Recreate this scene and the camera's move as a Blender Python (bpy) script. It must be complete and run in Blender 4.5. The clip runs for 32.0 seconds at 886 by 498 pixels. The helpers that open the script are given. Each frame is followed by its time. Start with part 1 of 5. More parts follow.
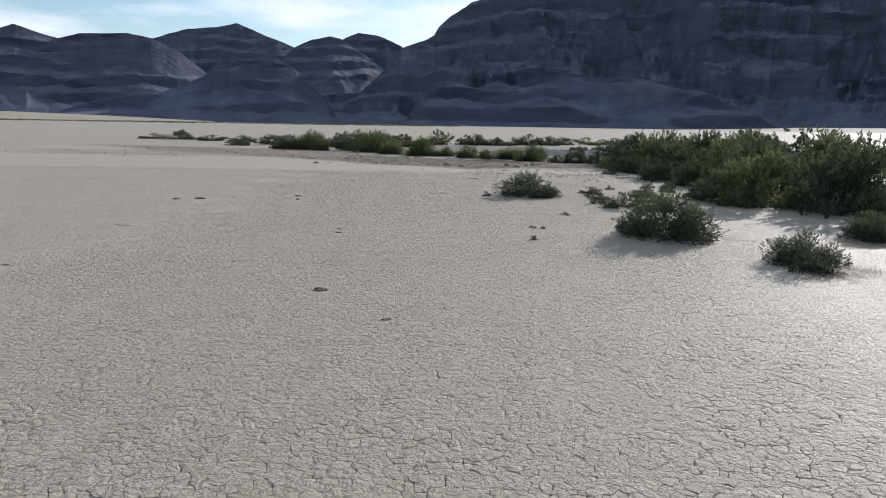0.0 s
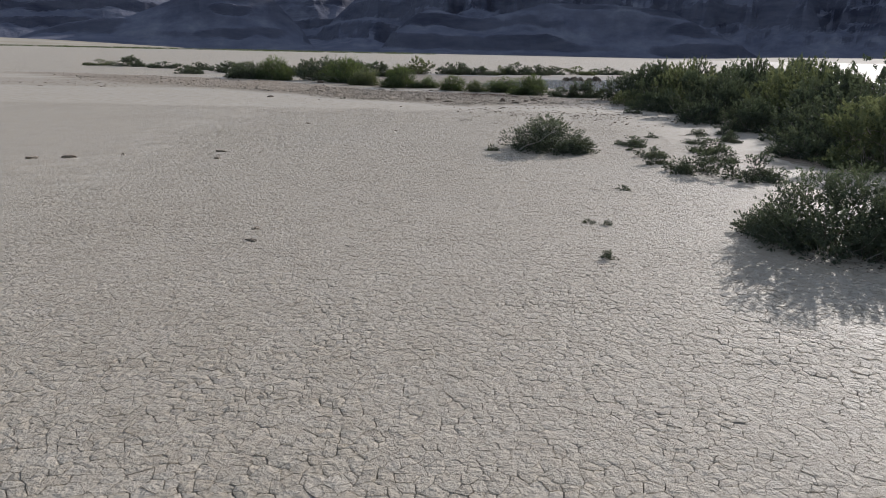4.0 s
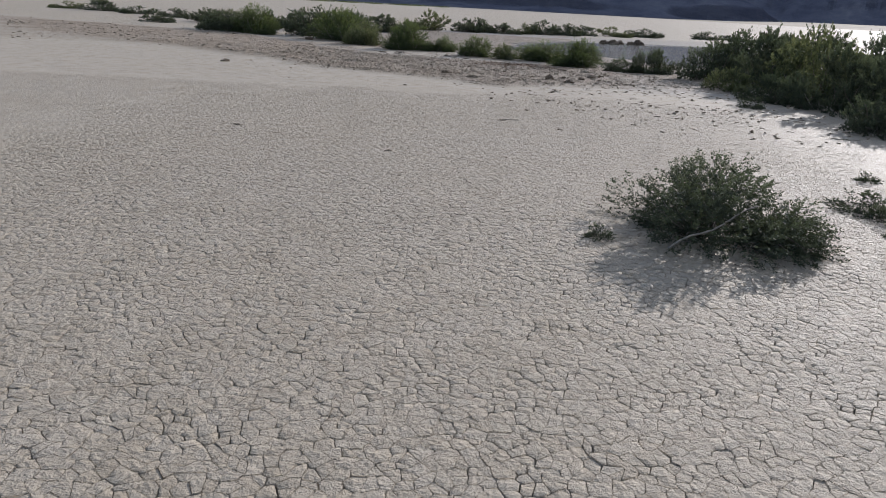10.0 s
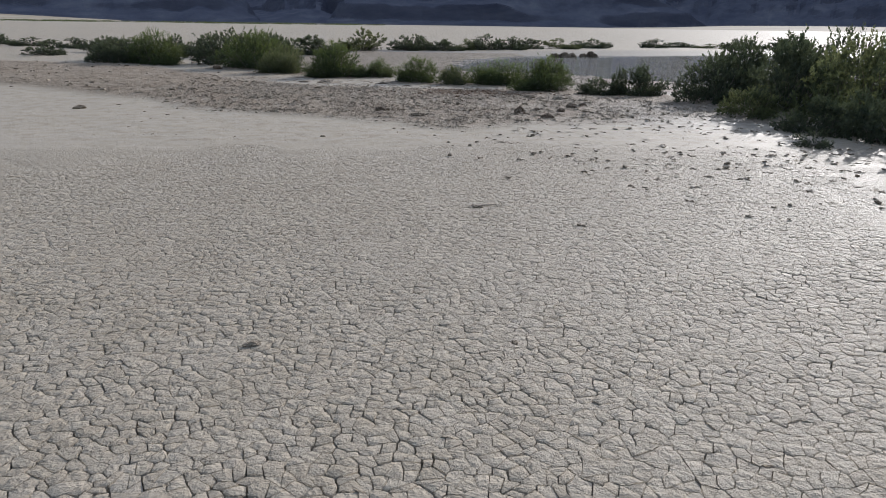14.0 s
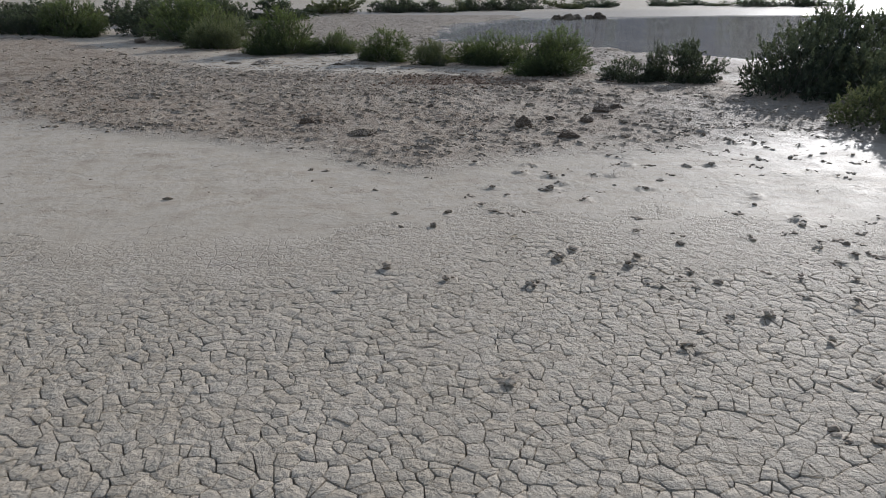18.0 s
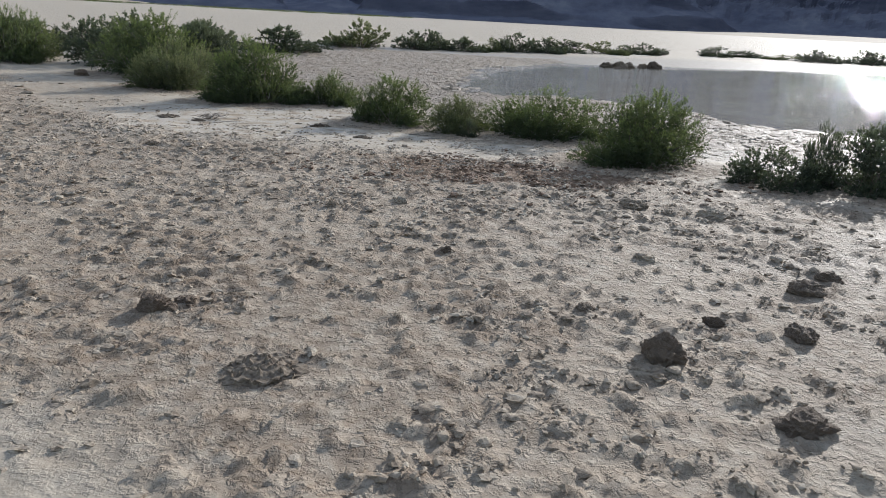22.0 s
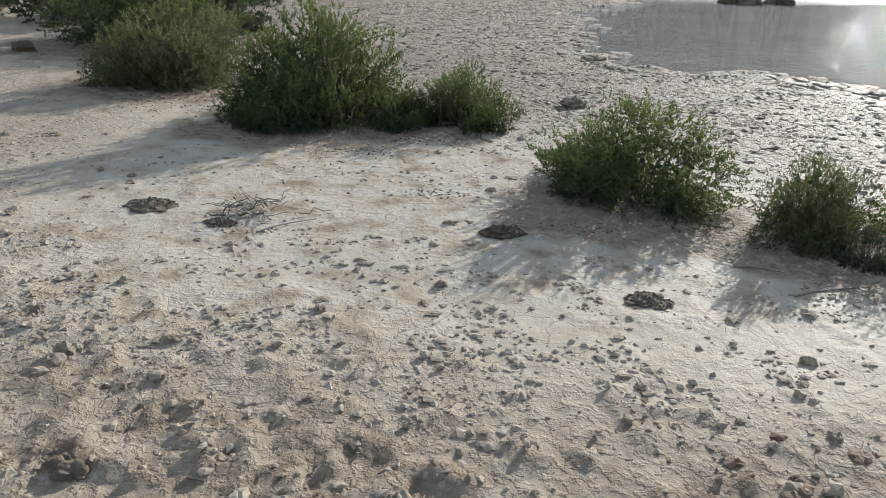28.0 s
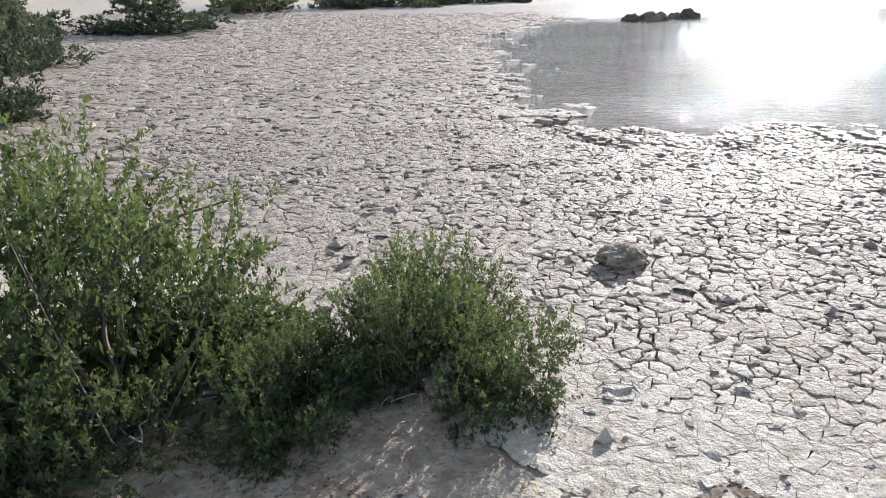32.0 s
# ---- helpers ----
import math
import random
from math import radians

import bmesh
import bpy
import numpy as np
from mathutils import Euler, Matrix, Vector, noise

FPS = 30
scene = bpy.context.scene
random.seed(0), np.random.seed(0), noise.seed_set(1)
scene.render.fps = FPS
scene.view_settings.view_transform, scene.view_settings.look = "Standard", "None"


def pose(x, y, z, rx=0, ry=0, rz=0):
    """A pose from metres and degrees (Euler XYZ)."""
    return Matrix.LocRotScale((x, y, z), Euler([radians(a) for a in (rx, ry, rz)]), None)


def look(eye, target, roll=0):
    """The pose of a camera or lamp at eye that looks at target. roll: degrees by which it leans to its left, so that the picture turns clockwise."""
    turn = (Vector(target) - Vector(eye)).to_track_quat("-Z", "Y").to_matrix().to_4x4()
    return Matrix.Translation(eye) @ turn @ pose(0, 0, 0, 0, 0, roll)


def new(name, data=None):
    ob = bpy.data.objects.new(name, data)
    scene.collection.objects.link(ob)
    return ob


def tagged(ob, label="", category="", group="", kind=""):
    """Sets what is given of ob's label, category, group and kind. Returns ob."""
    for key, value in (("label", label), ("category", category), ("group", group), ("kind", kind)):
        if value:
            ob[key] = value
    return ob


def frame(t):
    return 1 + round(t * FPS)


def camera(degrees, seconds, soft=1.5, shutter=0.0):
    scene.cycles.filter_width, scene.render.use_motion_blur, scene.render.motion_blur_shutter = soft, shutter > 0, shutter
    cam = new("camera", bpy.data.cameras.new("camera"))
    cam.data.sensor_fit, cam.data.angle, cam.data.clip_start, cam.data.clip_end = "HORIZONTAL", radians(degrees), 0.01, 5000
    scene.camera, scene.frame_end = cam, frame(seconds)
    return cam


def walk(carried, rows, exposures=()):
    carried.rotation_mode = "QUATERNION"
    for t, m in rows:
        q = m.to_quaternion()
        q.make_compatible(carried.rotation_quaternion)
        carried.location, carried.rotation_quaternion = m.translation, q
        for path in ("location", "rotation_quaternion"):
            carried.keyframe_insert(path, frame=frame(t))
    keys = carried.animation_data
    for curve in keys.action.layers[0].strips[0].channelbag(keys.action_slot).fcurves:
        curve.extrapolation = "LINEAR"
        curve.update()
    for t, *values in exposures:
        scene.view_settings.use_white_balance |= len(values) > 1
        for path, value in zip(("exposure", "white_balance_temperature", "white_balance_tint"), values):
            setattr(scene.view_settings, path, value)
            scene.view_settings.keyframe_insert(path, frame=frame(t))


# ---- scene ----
# A dry lake bed with cracked mud, shrubs, a muddy pond and mountains. x right, y ahead, z up, metres.
cam = camera(61.4, 32.0, soft=1.0)
PATH = [
    (0, (0.000, 0.000, 1.690), (0.000, 1.973, 1.362), 0.9),
    (0.5, (-0.051, 0.781, 1.671), (-0.123, 2.735, 1.251), -1.7),
    (1, (-0.004, 1.479, 1.665), (0.020, 3.430, 1.228), -0.5),
    (1.5, (-0.008, 2.109, 1.652), (-0.055, 4.045, 1.153), -1.6),
    (2, (-0.004, 2.732, 1.638), (-0.028, 4.672, 1.152), -1.0),
    (2.5, (-0.039, 3.353, 1.636), (-0.074, 5.291, 1.143), -1.0),
    (3, (-0.076, 4.072, 1.610), (-0.076, 6.013, 1.126), -1.1),
    (3.5, (-0.142, 4.690, 1.603), (-0.116, 6.627, 1.105), 0.3),
    (5.5, (-0.211, 7.147, 1.615), (-0.092, 9.068, 1.070), 2.2),
    (6, (-0.235, 7.843, 1.603), (-0.172, 9.752, 1.010), 2.2),
    (6.5, (-0.184, 8.479, 1.616), (-0.131, 10.397, 1.051), 3.1),
    (7, (-0.270, 9.154, 1.605), (-0.178, 11.060, 1.008), 2.7),
    (7.5, (-0.278, 9.806, 1.602), (-0.218, 11.726, 1.044), 1.5),
    (8, (-0.311, 10.522, 1.600), (-0.280, 12.432, 1.009), 0.7),
    (8.5, (-0.277, 11.088, 1.583), (-0.196, 13.003, 1.011), 2.1),
    (9, (-0.335, 11.596, 1.596), (-0.287, 13.507, 1.010), 1.9),
    (9.5, (-0.268, 12.105, 1.581), (-0.192, 14.009, 0.972), 1.2),
    (10, (-0.258, 12.680, 1.602), (-0.208, 14.581, 0.983), 3.1),
    (10.5, (-0.288, 13.236, 1.607), (-0.162, 15.138, 1.001), 1.8),
    (11, (-0.210, 13.817, 1.628), (-0.171, 15.714, 0.994), 2.2),
    (11.5, (-0.282, 14.456, 1.621), (-0.167, 16.358, 1.014), 0.5),
    (12, (-0.212, 15.106, 1.619), (-0.034, 17.018, 1.059), 1.5),
    (12.5, (-0.209, 15.711, 1.612), (0.063, 17.619, 1.078), 2.0),
    (13, (-0.163, 16.287, 1.577), (0.071, 18.204, 1.055), 1.7),
    (13.5, (-0.143, 16.962, 1.568), (-0.015, 18.880, 1.014), 1.6),
    (14, (-0.092, 17.563, 1.569), (0.091, 19.470, 0.993), 0.8),
    (14.5, (-0.056, 18.177, 1.543), (0.149, 20.078, 0.957), 0.7),
    (16.5, (0.361, 20.589, 1.655), (0.591, 22.465, 1.001), 3.2),
    (17, (0.474, 21.253, 1.647), (0.797, 23.116, 0.995), 1.0),
    (17.5, (0.671, 21.846, 1.644), (0.876, 23.714, 0.959), -0.8),
    (18, (0.782, 22.585, 1.632), (0.971, 24.458, 0.957), 0.3),
    (18.5, (0.980, 23.216, 1.624), (1.248, 25.084, 0.961), 1.0),
    (19, (1.090, 23.941, 1.595), (1.326, 25.818, 0.945), 2.2),
    (19.5, (1.195, 24.620, 1.550), (1.312, 26.510, 0.908), -0.2),
    (20, (1.217, 25.272, 1.556), (1.304, 27.170, 0.932), 1.9),
    (20.5, (1.319, 25.926, 1.560), (1.554, 27.819, 0.961), 3.1),
    (21, (1.292, 26.619, 1.521), (1.324, 28.532, 0.940), 1.6),
    (21.5, (1.264, 27.217, 1.544), (1.433, 29.122, 0.959), 2.6),
    (22, (1.265, 27.933, 1.540), (1.402, 29.839, 0.950), 3.1),
    (22.5, (1.186, 28.563, 1.538), (1.394, 30.453, 0.917), 2.2),
    (23, (1.195, 29.194, 1.573), (1.342, 31.081, 0.927), 4.4),
    (23.5, (0.980, 29.851, 1.569), (1.004, 31.728, 0.877), 1.9),
    (24, (0.861, 30.482, 1.571), (0.815, 32.367, 0.905), 1.4),
    (24.5, (0.654, 31.173, 1.583), (0.643, 33.014, 0.802), 3.0),
    (26.5, (-0.113, 32.668, 1.660), (0.361, 34.463, 0.916), 5.4),
    (27, (-0.181, 33.182, 1.623), (0.069, 34.988, 0.801), 5.6),
    (27.5, (-0.287, 33.794, 1.582), (-0.007, 35.611, 0.793), 4.0),
    (28, (-0.376, 34.416, 1.648), (-0.280, 36.256, 0.868), 2.9),
    (28.5, (-0.495, 35.091, 1.612), (-0.269, 36.923, 0.843), 2.4),
    (29, (-0.539, 35.667, 1.618), (-0.615, 37.509, 0.843), 1.0),
    (29.5, (-0.587, 36.303, 1.569), (-0.775, 38.122, 0.759), -0.2),
    (30, (-0.485, 36.918, 1.587), (-0.684, 38.772, 0.863), 2.5),
    (30.5, (-0.539, 37.463, 1.543), (-0.633, 39.345, 0.872), 1.2),
    (31, (-0.499, 37.908, 1.512), (-0.534, 39.769, 0.781), -0.9),
    (31.5, (-0.562, 38.404, 1.493), (-0.395, 40.255, 0.755), 1.4),
    (32, (-0.393, 38.871, 1.521), (0.004, 40.696, 0.805), 0.1),
]
walk(cam, [(t, look(eye, target, roll)) for t, eye, target, roll in PATH], exposures=((0.0, 0.22, 5930, 10), (1.0, 0.23, 6080, 11), (6.0, 0.12, 6020, 12), (10.0, 0.13, 5980, 13), (12.0, 0.2, 5900, 11), (14.0, 0.08, 5960, 11), (17.0, -0.16, 5920, 11), (18.7, -0.04, 5880, 10), (20.0, -0.06, 5880, 10), (21.0, 0.1, 5950, 9), (22.0, 0.45, 5960, 9), (24.0, 0.76, 5980, 9), (26.8, 0.8, 6150, 8), (28.0, 0.5, 6150, 7), (29.0, 0.4, 6180, 11), (30.0, 0.58, 6130, 12), (31.0, 0.76, 6100, 11), (32.0, 1.02, 5980, 11)))


# ---- light ----
SUN_AZ, SUN_EL = 37.0, 19.5     # degrees right of +y, and above the horizon
world = bpy.data.worlds.new("sky")
scene.world = world
world.use_nodes = True
wn, wl = world.node_tree.nodes, world.node_tree.links
wn.clear()
w_out, w_bg, w_sky = wn.new("ShaderNodeOutputWorld"), wn.new("ShaderNodeBackground"), wn.new("ShaderNodeTexSky")
w_sky.sky_type, w_sky.sun_disc = "NISHITA", False
w_sky.sun_elevation, w_sky.sun_rotation = radians(SUN_EL), radians(SUN_AZ)
w_sky.air_density, w_sky.dust_density, w_sky.ozone_density = 0.95, 0.4, 0.95
w_bg.inputs["Strength"].default_value = 0.11
# thin white clouds low in the sky
w_co, w_map = wn.new("ShaderNodeTexCoord"), wn.new("ShaderNodeMapping")
w_map.inputs["Scale"].default_value = (3.0, 3.0, 14.0)
w_map.inputs["Location"].default_value = (0.35, 0.0, 0.1)
w_noise, w_ramp, w_mix = wn.new("ShaderNodeTexNoise"), wn.new("ShaderNodeValToRGB"), wn.new("ShaderNodeMixRGB")
w_noise.inputs["Scale"].default_value, w_noise.inputs["Detail"].default_value = 1.6, 6.0
w_ramp.color_ramp.elements[0].position, w_ramp.color_ramp.elements[1].position = 0.47, 0.72
w_mix.inputs[2].default_value = (8.5, 8.5, 8.6, 1)
wl.new(w_co.outputs["Generated"], w_map.inputs["Vector"])
wl.new(w_map.outputs["Vector"], w_noise.inputs["Vector"])
wl.new(w_noise.outputs["Fac"], w_ramp.inputs["Fac"])
wl.new(w_ramp.outputs["Color"], w_mix.inputs[0])
wl.new(w_sky.outputs["Color"], w_mix.inputs[1])
wl.new(w_mix.outputs["Color"], w_bg.inputs["Color"])
wl.new(w_bg.outputs["Background"], w_out.inputs["Surface"])
sun = new("sun", bpy.data.lights.new("sun", "SUN"))
sun.data.energy, sun.data.angle, sun.data.color = 4.5, radians(0.55), (1.0, 0.93, 0.85)
sun.matrix_world = look((0, 0, 0), (-math.sin(radians(SUN_AZ)) * math.cos(radians(SUN_EL)), -math.cos(radians(SUN_AZ)) * math.cos(radians(SUN_EL)), -math.sin(radians(SUN_EL))))


# ---- numbers and meshes ----
def table(seed):
    return np.random.RandomState(seed).rand(256, 256)


TABLES = {}


def vnoise(x, y, size, seed=1):
    """Smooth noise 0..1 with features about size metres across."""
    if seed not in TABLES:
        TABLES[seed] = table(seed)
    t = TABLES[seed]
    u, v = np.asarray(x) / size, np.asarray(y) / size
    iu, iv = np.floor(u).astype(int), np.floor(v).astype(int)
    fu, fv = u - iu, v - iv
    fu, fv = fu * fu * (3 - 2 * fu), fv * fv * (3 - 2 * fv)
    a, b, c, d = iu & 255, (iu + 1) & 255, iv & 255, (iv + 1) & 255
    return (t[a, c] * (1 - fu) + t[b, c] * fu) * (1 - fv) + (t[a, d] * (1 - fu) + t[b, d] * fu) * fv


def fbm(x, y, size, seed=1, octaves=4):
    out, amp, total = 0.0, 1.0, 0.0
    for k in range(octaves):
        out = out + amp * vnoise(x, y, size, seed + k)
        total += amp
        size, amp = size * 0.47, amp * 0.5
    return out / total


def smooth(a, b, v):
    t = np.clip((np.asarray(v) - a) / (b - a), 0, 1)
    return t * t * (3 - 2 * t)


def mesh_np(name, verts, groups, soft=False):
    """A mesh from an array of vertices and arrays of faces, each array with one number of corners."""
    me = bpy.data.meshes.new(name)
    verts = np.asarray(verts, np.float32)
    groups = [np.asarray(g, np.int32) for g in groups if len(g)]
    me.vertices.add(len(verts))
    me.vertices.foreach_set("co", verts.ravel())
    loops = np.concatenate([g.ravel() for g in groups])
    sizes = np.concatenate([np.full(len(g), g.shape[1], np.int32) for g in groups])
    me.loops.add(len(loops))
    me.loops.foreach_set("vertex_index", loops)
    me.polygons.add(len(sizes))
    me.polygons.foreach_set("loop_start", np.concatenate([[0], np.cumsum(sizes)[:-1]]).astype(np.int32))
    me.polygons.foreach_set("use_smooth", np.full(len(sizes), soft))
    me.update(calc_edges=True)
    return me


def part(name, me, material, parent, label="", kind=""):
    """Links a mesh (or a bmesh) as one object under a thing or a part."""
    if isinstance(me, bmesh.types.BMesh):
        bm, me = me, bpy.data.meshes.new(name)
        bm.to_mesh(me)
        bm.free()
    if material and not me.materials:
        me.materials.append(material)
    ob = new(name, me)
    ob.parent = parent
    return tagged(ob, label, kind=kind)


def thing(name, at, label, category, group="", turn=0.0, size=(1, 1, 1)):
    ob = new(name)
    ob.empty_display_size = 0.2
    ob.location, ob.rotation_euler, ob.scale = at, (0, 0, turn), size
    return tagged(ob, label, category, group)


# ---- the lie of the land ----
def clod_near(x):
    return np.interp(x, [-22, -14.7, -7.5, -1.8, 0.0, 1.2, 2.6, 6.0, 12.0], [49, 40.5, 35.8, 30.8, 30.0, 28.8, 29.6, 30.2, 32.0])


def clod_far(x):
    return np.interp(x, [-22, -8, -4, -1.8, 0.0, 3.0, 6.0, 12.0], [52, 46.5, 40.0, 38.0, 37.1, 36.7, 34.8, 33.5])


def pond(x, y):
    """Metres inside the pond's outline, below 0 outside it."""
    near = np.interp(x, [2.3, 3.2, 4.6, 5.5, 7.3, 8.2, 12.0, 20.0, 45.0], [46.9, 46.1, 45.7, 45.2, 43.2, 40.8, 38.8, 38, 42])
    far = np.interp(x, [2.8, 5.4, 7.8, 13.0, 27.0, 45.0], [52, 58, 61.5, 64.0, 67.0, 68])
    side = (x - np.interp(y, [46, 51.3, 61, 67], [2.5, 3.7, 5.2, 7.0])) * 1.2
    return np.minimum(np.minimum((y - near) * 0.75, far - y), side)


def clods(x, y):
    wob = 1.6 * (fbm(x, y, 1.7, 31, 3) - 0.5)
    m = smooth(-0.3, 0.9, y + wob - clod_near(x)) * (1 - smooth(-1.0, 0.6, y + wob - clod_far(x)))
    left = 0.5 * smooth(-2.2, -3.4, x) * smooth(36, 38, y) * (1 - smooth(42.5, 44.5, y + wob))
    return np.maximum(m, left) * smooth(27, 19, np.abs(x))


def plates_zone(x, y):
    """Where the cracked crust stands as plates of its own."""
    wob = 0.5 * (fbm(x, y, 0.9, 41, 2) - 0.5)
    return np.minimum(np.minimum(x + 4 * wob + 5.2, np.interp(y, [2, 10, 16], [4.0, 4.6, 5.9]) - x + 4 * wob), np.minimum(y - 1.8, plates_end(x, y)))


def plates_end(x, y):
    """Metres before the line where the cracked crust gives way to smooth clay."""
    return 27.9 - 0.25 * np.abs(x - 1) + 2.5 * (fbm(x, y, 0.9, 41, 2) - 0.5) - y


def mud_zone(x, y):
    """Where the pond's margin is broken into thick plates."""
    wob = 0.9 * (fbm(x, y, 1.1, 51, 3) - 0.5)
    bank = np.interp(x, [-6.0, -3.5, -1.5, -0.2, 0.5, 1.0, 2.2, 3.5, 4.6, 6.0, 8.5], [50, 46.0, 43.2, 41.7, 40.5, 40.0, 39.4, 38.9, 38.2, 36.4, 35.0])
    return np.minimum(np.minimum(y + wob - bank, 66 - y), np.minimum(x + 6.0, 9.0 - x))


def base_z(x, y):
    """The ground without its finest relief."""
    x, y = np.asarray(x, float), np.asarray(y, float)
    near = smooth(120, 50, np.hypot(x, y - 25))
    z = near * 0.05 * (fbm(x, y, 4.0, 3, 3) - 0.5)
    c = clods(x, y)
    z = z + near * c * 0.03
    z = z - 0.12 * smooth(40.5, 50, y) * smooth(-7, 4, x) * near
    w = smooth(-1.7, 1.7, pond(x, y) + 2.0 * (fbm(x, y, 1.3, 61, 3) - 0.5) + 1.5 * (vnoise(x, y, 0.33, 65) - 0.5)) * near
    z = z * (1 - w) - 0.2 * w
    return z


def hoofprints():
    r = np.random.RandomState(29)
    x, y = r.uniform(0.8, 7.2, 900), r.uniform(22.0, 30.4, 900)
    ok = r.rand(900) < 0.42 * smooth(0.6, 4.6, x + 0.25 * (y - 25)) * smooth(21.5, 25.0, y) * (0.25 + 1.3 * vnoise(x, y, 0.8, 47))
    return np.stack([x, y, r.uniform(0, math.tau, 900), r.uniform(0.7, 1.25, 900)], 1)[ok]


HOOVES = hoofprints()


def hoof(x, y):
    """Prints trodden into the softer clay: a hollow with a lip of pushed-up mud."""
    x, y = np.asarray(x, float), np.asarray(y, float)
    z = np.zeros(x.shape)
    near = (x > 0.5) & (x < 7.5) & (y > 21.7) & (y < 30.7)
    px, py = x[near], y[near]
    px, py = px + 0.075 * (fbm(px, py, 0.07, 48, 2) - 0.5), py + 0.075 * (fbm(px, py, 0.07, 49, 2) - 0.5)
    dz = np.zeros(px.shape)
    for hx, hy, turn, size in HOOVES:
        a, b = px - hx, py - hy
        k = (np.abs(a) < 0.2) & (np.abs(b) < 0.2)
        a, b = a[k], b[k]
        u, v = a * math.cos(turn) + b * math.sin(turn), b * math.cos(turn) - a * math.sin(turn)
        d = np.hypot(u / 0.055, v / 0.042) / size
        dz[k] += size * (0.017 * np.exp(-(((d - 1.15) / 0.45) ** 2)) * np.clip(0.5 + u / 0.06, 0, 1.4) - 0.016 * np.exp(-d * d * 1.3))
    z[near] = dz
    return z


def lumps(x, y):
    """Where trampled mud stands up in clods, 0 to 1."""
    n = fbm(x, y, 0.12, 5, 4) + 0.35 * (fbm(x, y, 0.9, 35, 2) - 0.5)
    return smooth(0.48, 0.55, n)


def ground_z(x, y):
    z = base_z(x, y)
    c = clods(x, y)
    k = lumps(x, y)
    fine = fbm(x, y, 0.055, 25, 2) - 0.5
    z = z + c * k * (0.008 + 0.034 * (fbm(x, y, 0.06, 45, 2) - 0.42) + 0.042 * fine) + c * 0.006 * fine
    z = z + c * 0.014 * (fbm(x, y, 0.5, 15, 3) - 0.5) + hoof(x, y)
    crust = smooth(26.5, 28.5, y) * smooth(48, 46, y) * smooth(10, 8, np.abs(x)) * smooth(0.2, -0.2, plates_zone(x, y))
    z = z + crust * ((0.007 + 0.015 * smooth(34, 37, y)) * (fbm(x, y, 0.25, 8, 3) - 0.5) + (0.003 + 0.007 * smooth(34, 37, y)) * fine)
    return z


# ---- materials ----
def material(name, rough=0.8, spec=0.4):
    m = bpy.data.materials.new(name)
    m.use_nodes = True
    nt = m.node_tree
    bsdf = nt.nodes["Principled BSDF"]
    bsdf.inputs["Roughness"].default_value = rough
    bsdf.inputs["Specular IOR Level"].default_value = spec
    return m, nt.nodes, nt.links, bsdf


def noise_node(n, l, co, scale, detail=4.0, rough=0.55):
    node = n.new("ShaderNodeTexNoise")
    node.inputs["Scale"].default_value, node.inputs["Detail"].default_value, node.inputs["Roughness"].default_value = scale, detail, rough
    l.new(co, node.inputs["Vector"])
    return node.outputs["Fac"]


def ramp_node(n, l, fac, stops):
    node = n.new("ShaderNodeValToRGB")
    cr = node.color_ramp
    while len(cr.elements) < len(stops):
        cr.elements.new(0.5)
    for e, (p, c) in zip(cr.elements, stops):
        e.position, e.color = p, (*c, 1) if len(c) == 3 else c
    l.new(fac, node.inputs["Fac"])
    return node.outputs["Color"]


def mix_node(n, l, fac, a, b, how="MIX"):
    node = n.new("ShaderNodeMixRGB")
    node.blend_type = how
    for sock, v in zip(node.inputs, (fac, a, b)):
        if isinstance(v, (int, float)):
            sock.default_value = v
        elif isinstance(v, tuple):
            sock.default_value = (*v, 1)
        else:
            l.new(v, sock)
    return node.outputs["Color"]


def maths(n, l, how, a, b=0.0, c=None):
    node = n.new("ShaderNodeMath")
    node.operation = how
    for sock, v in zip(node.inputs, (a, b) if c is None else (a, b, c)):
        if isinstance(v, (int, float)):
            sock.default_value = v
        else:
            l.new(v, sock)
    return node.outputs[0]


def bump_node(n, l, height, strength, distance, normal=None):
    node = n.new("ShaderNodeBump")
    node.inputs["Strength"].default_value, node.inputs["Distance"].default_value = strength, distance
    l.new(height, node.inputs["Height"])
    if normal:
        l.new(normal, node.inputs["Normal"])
    return node.outputs["Normal"]


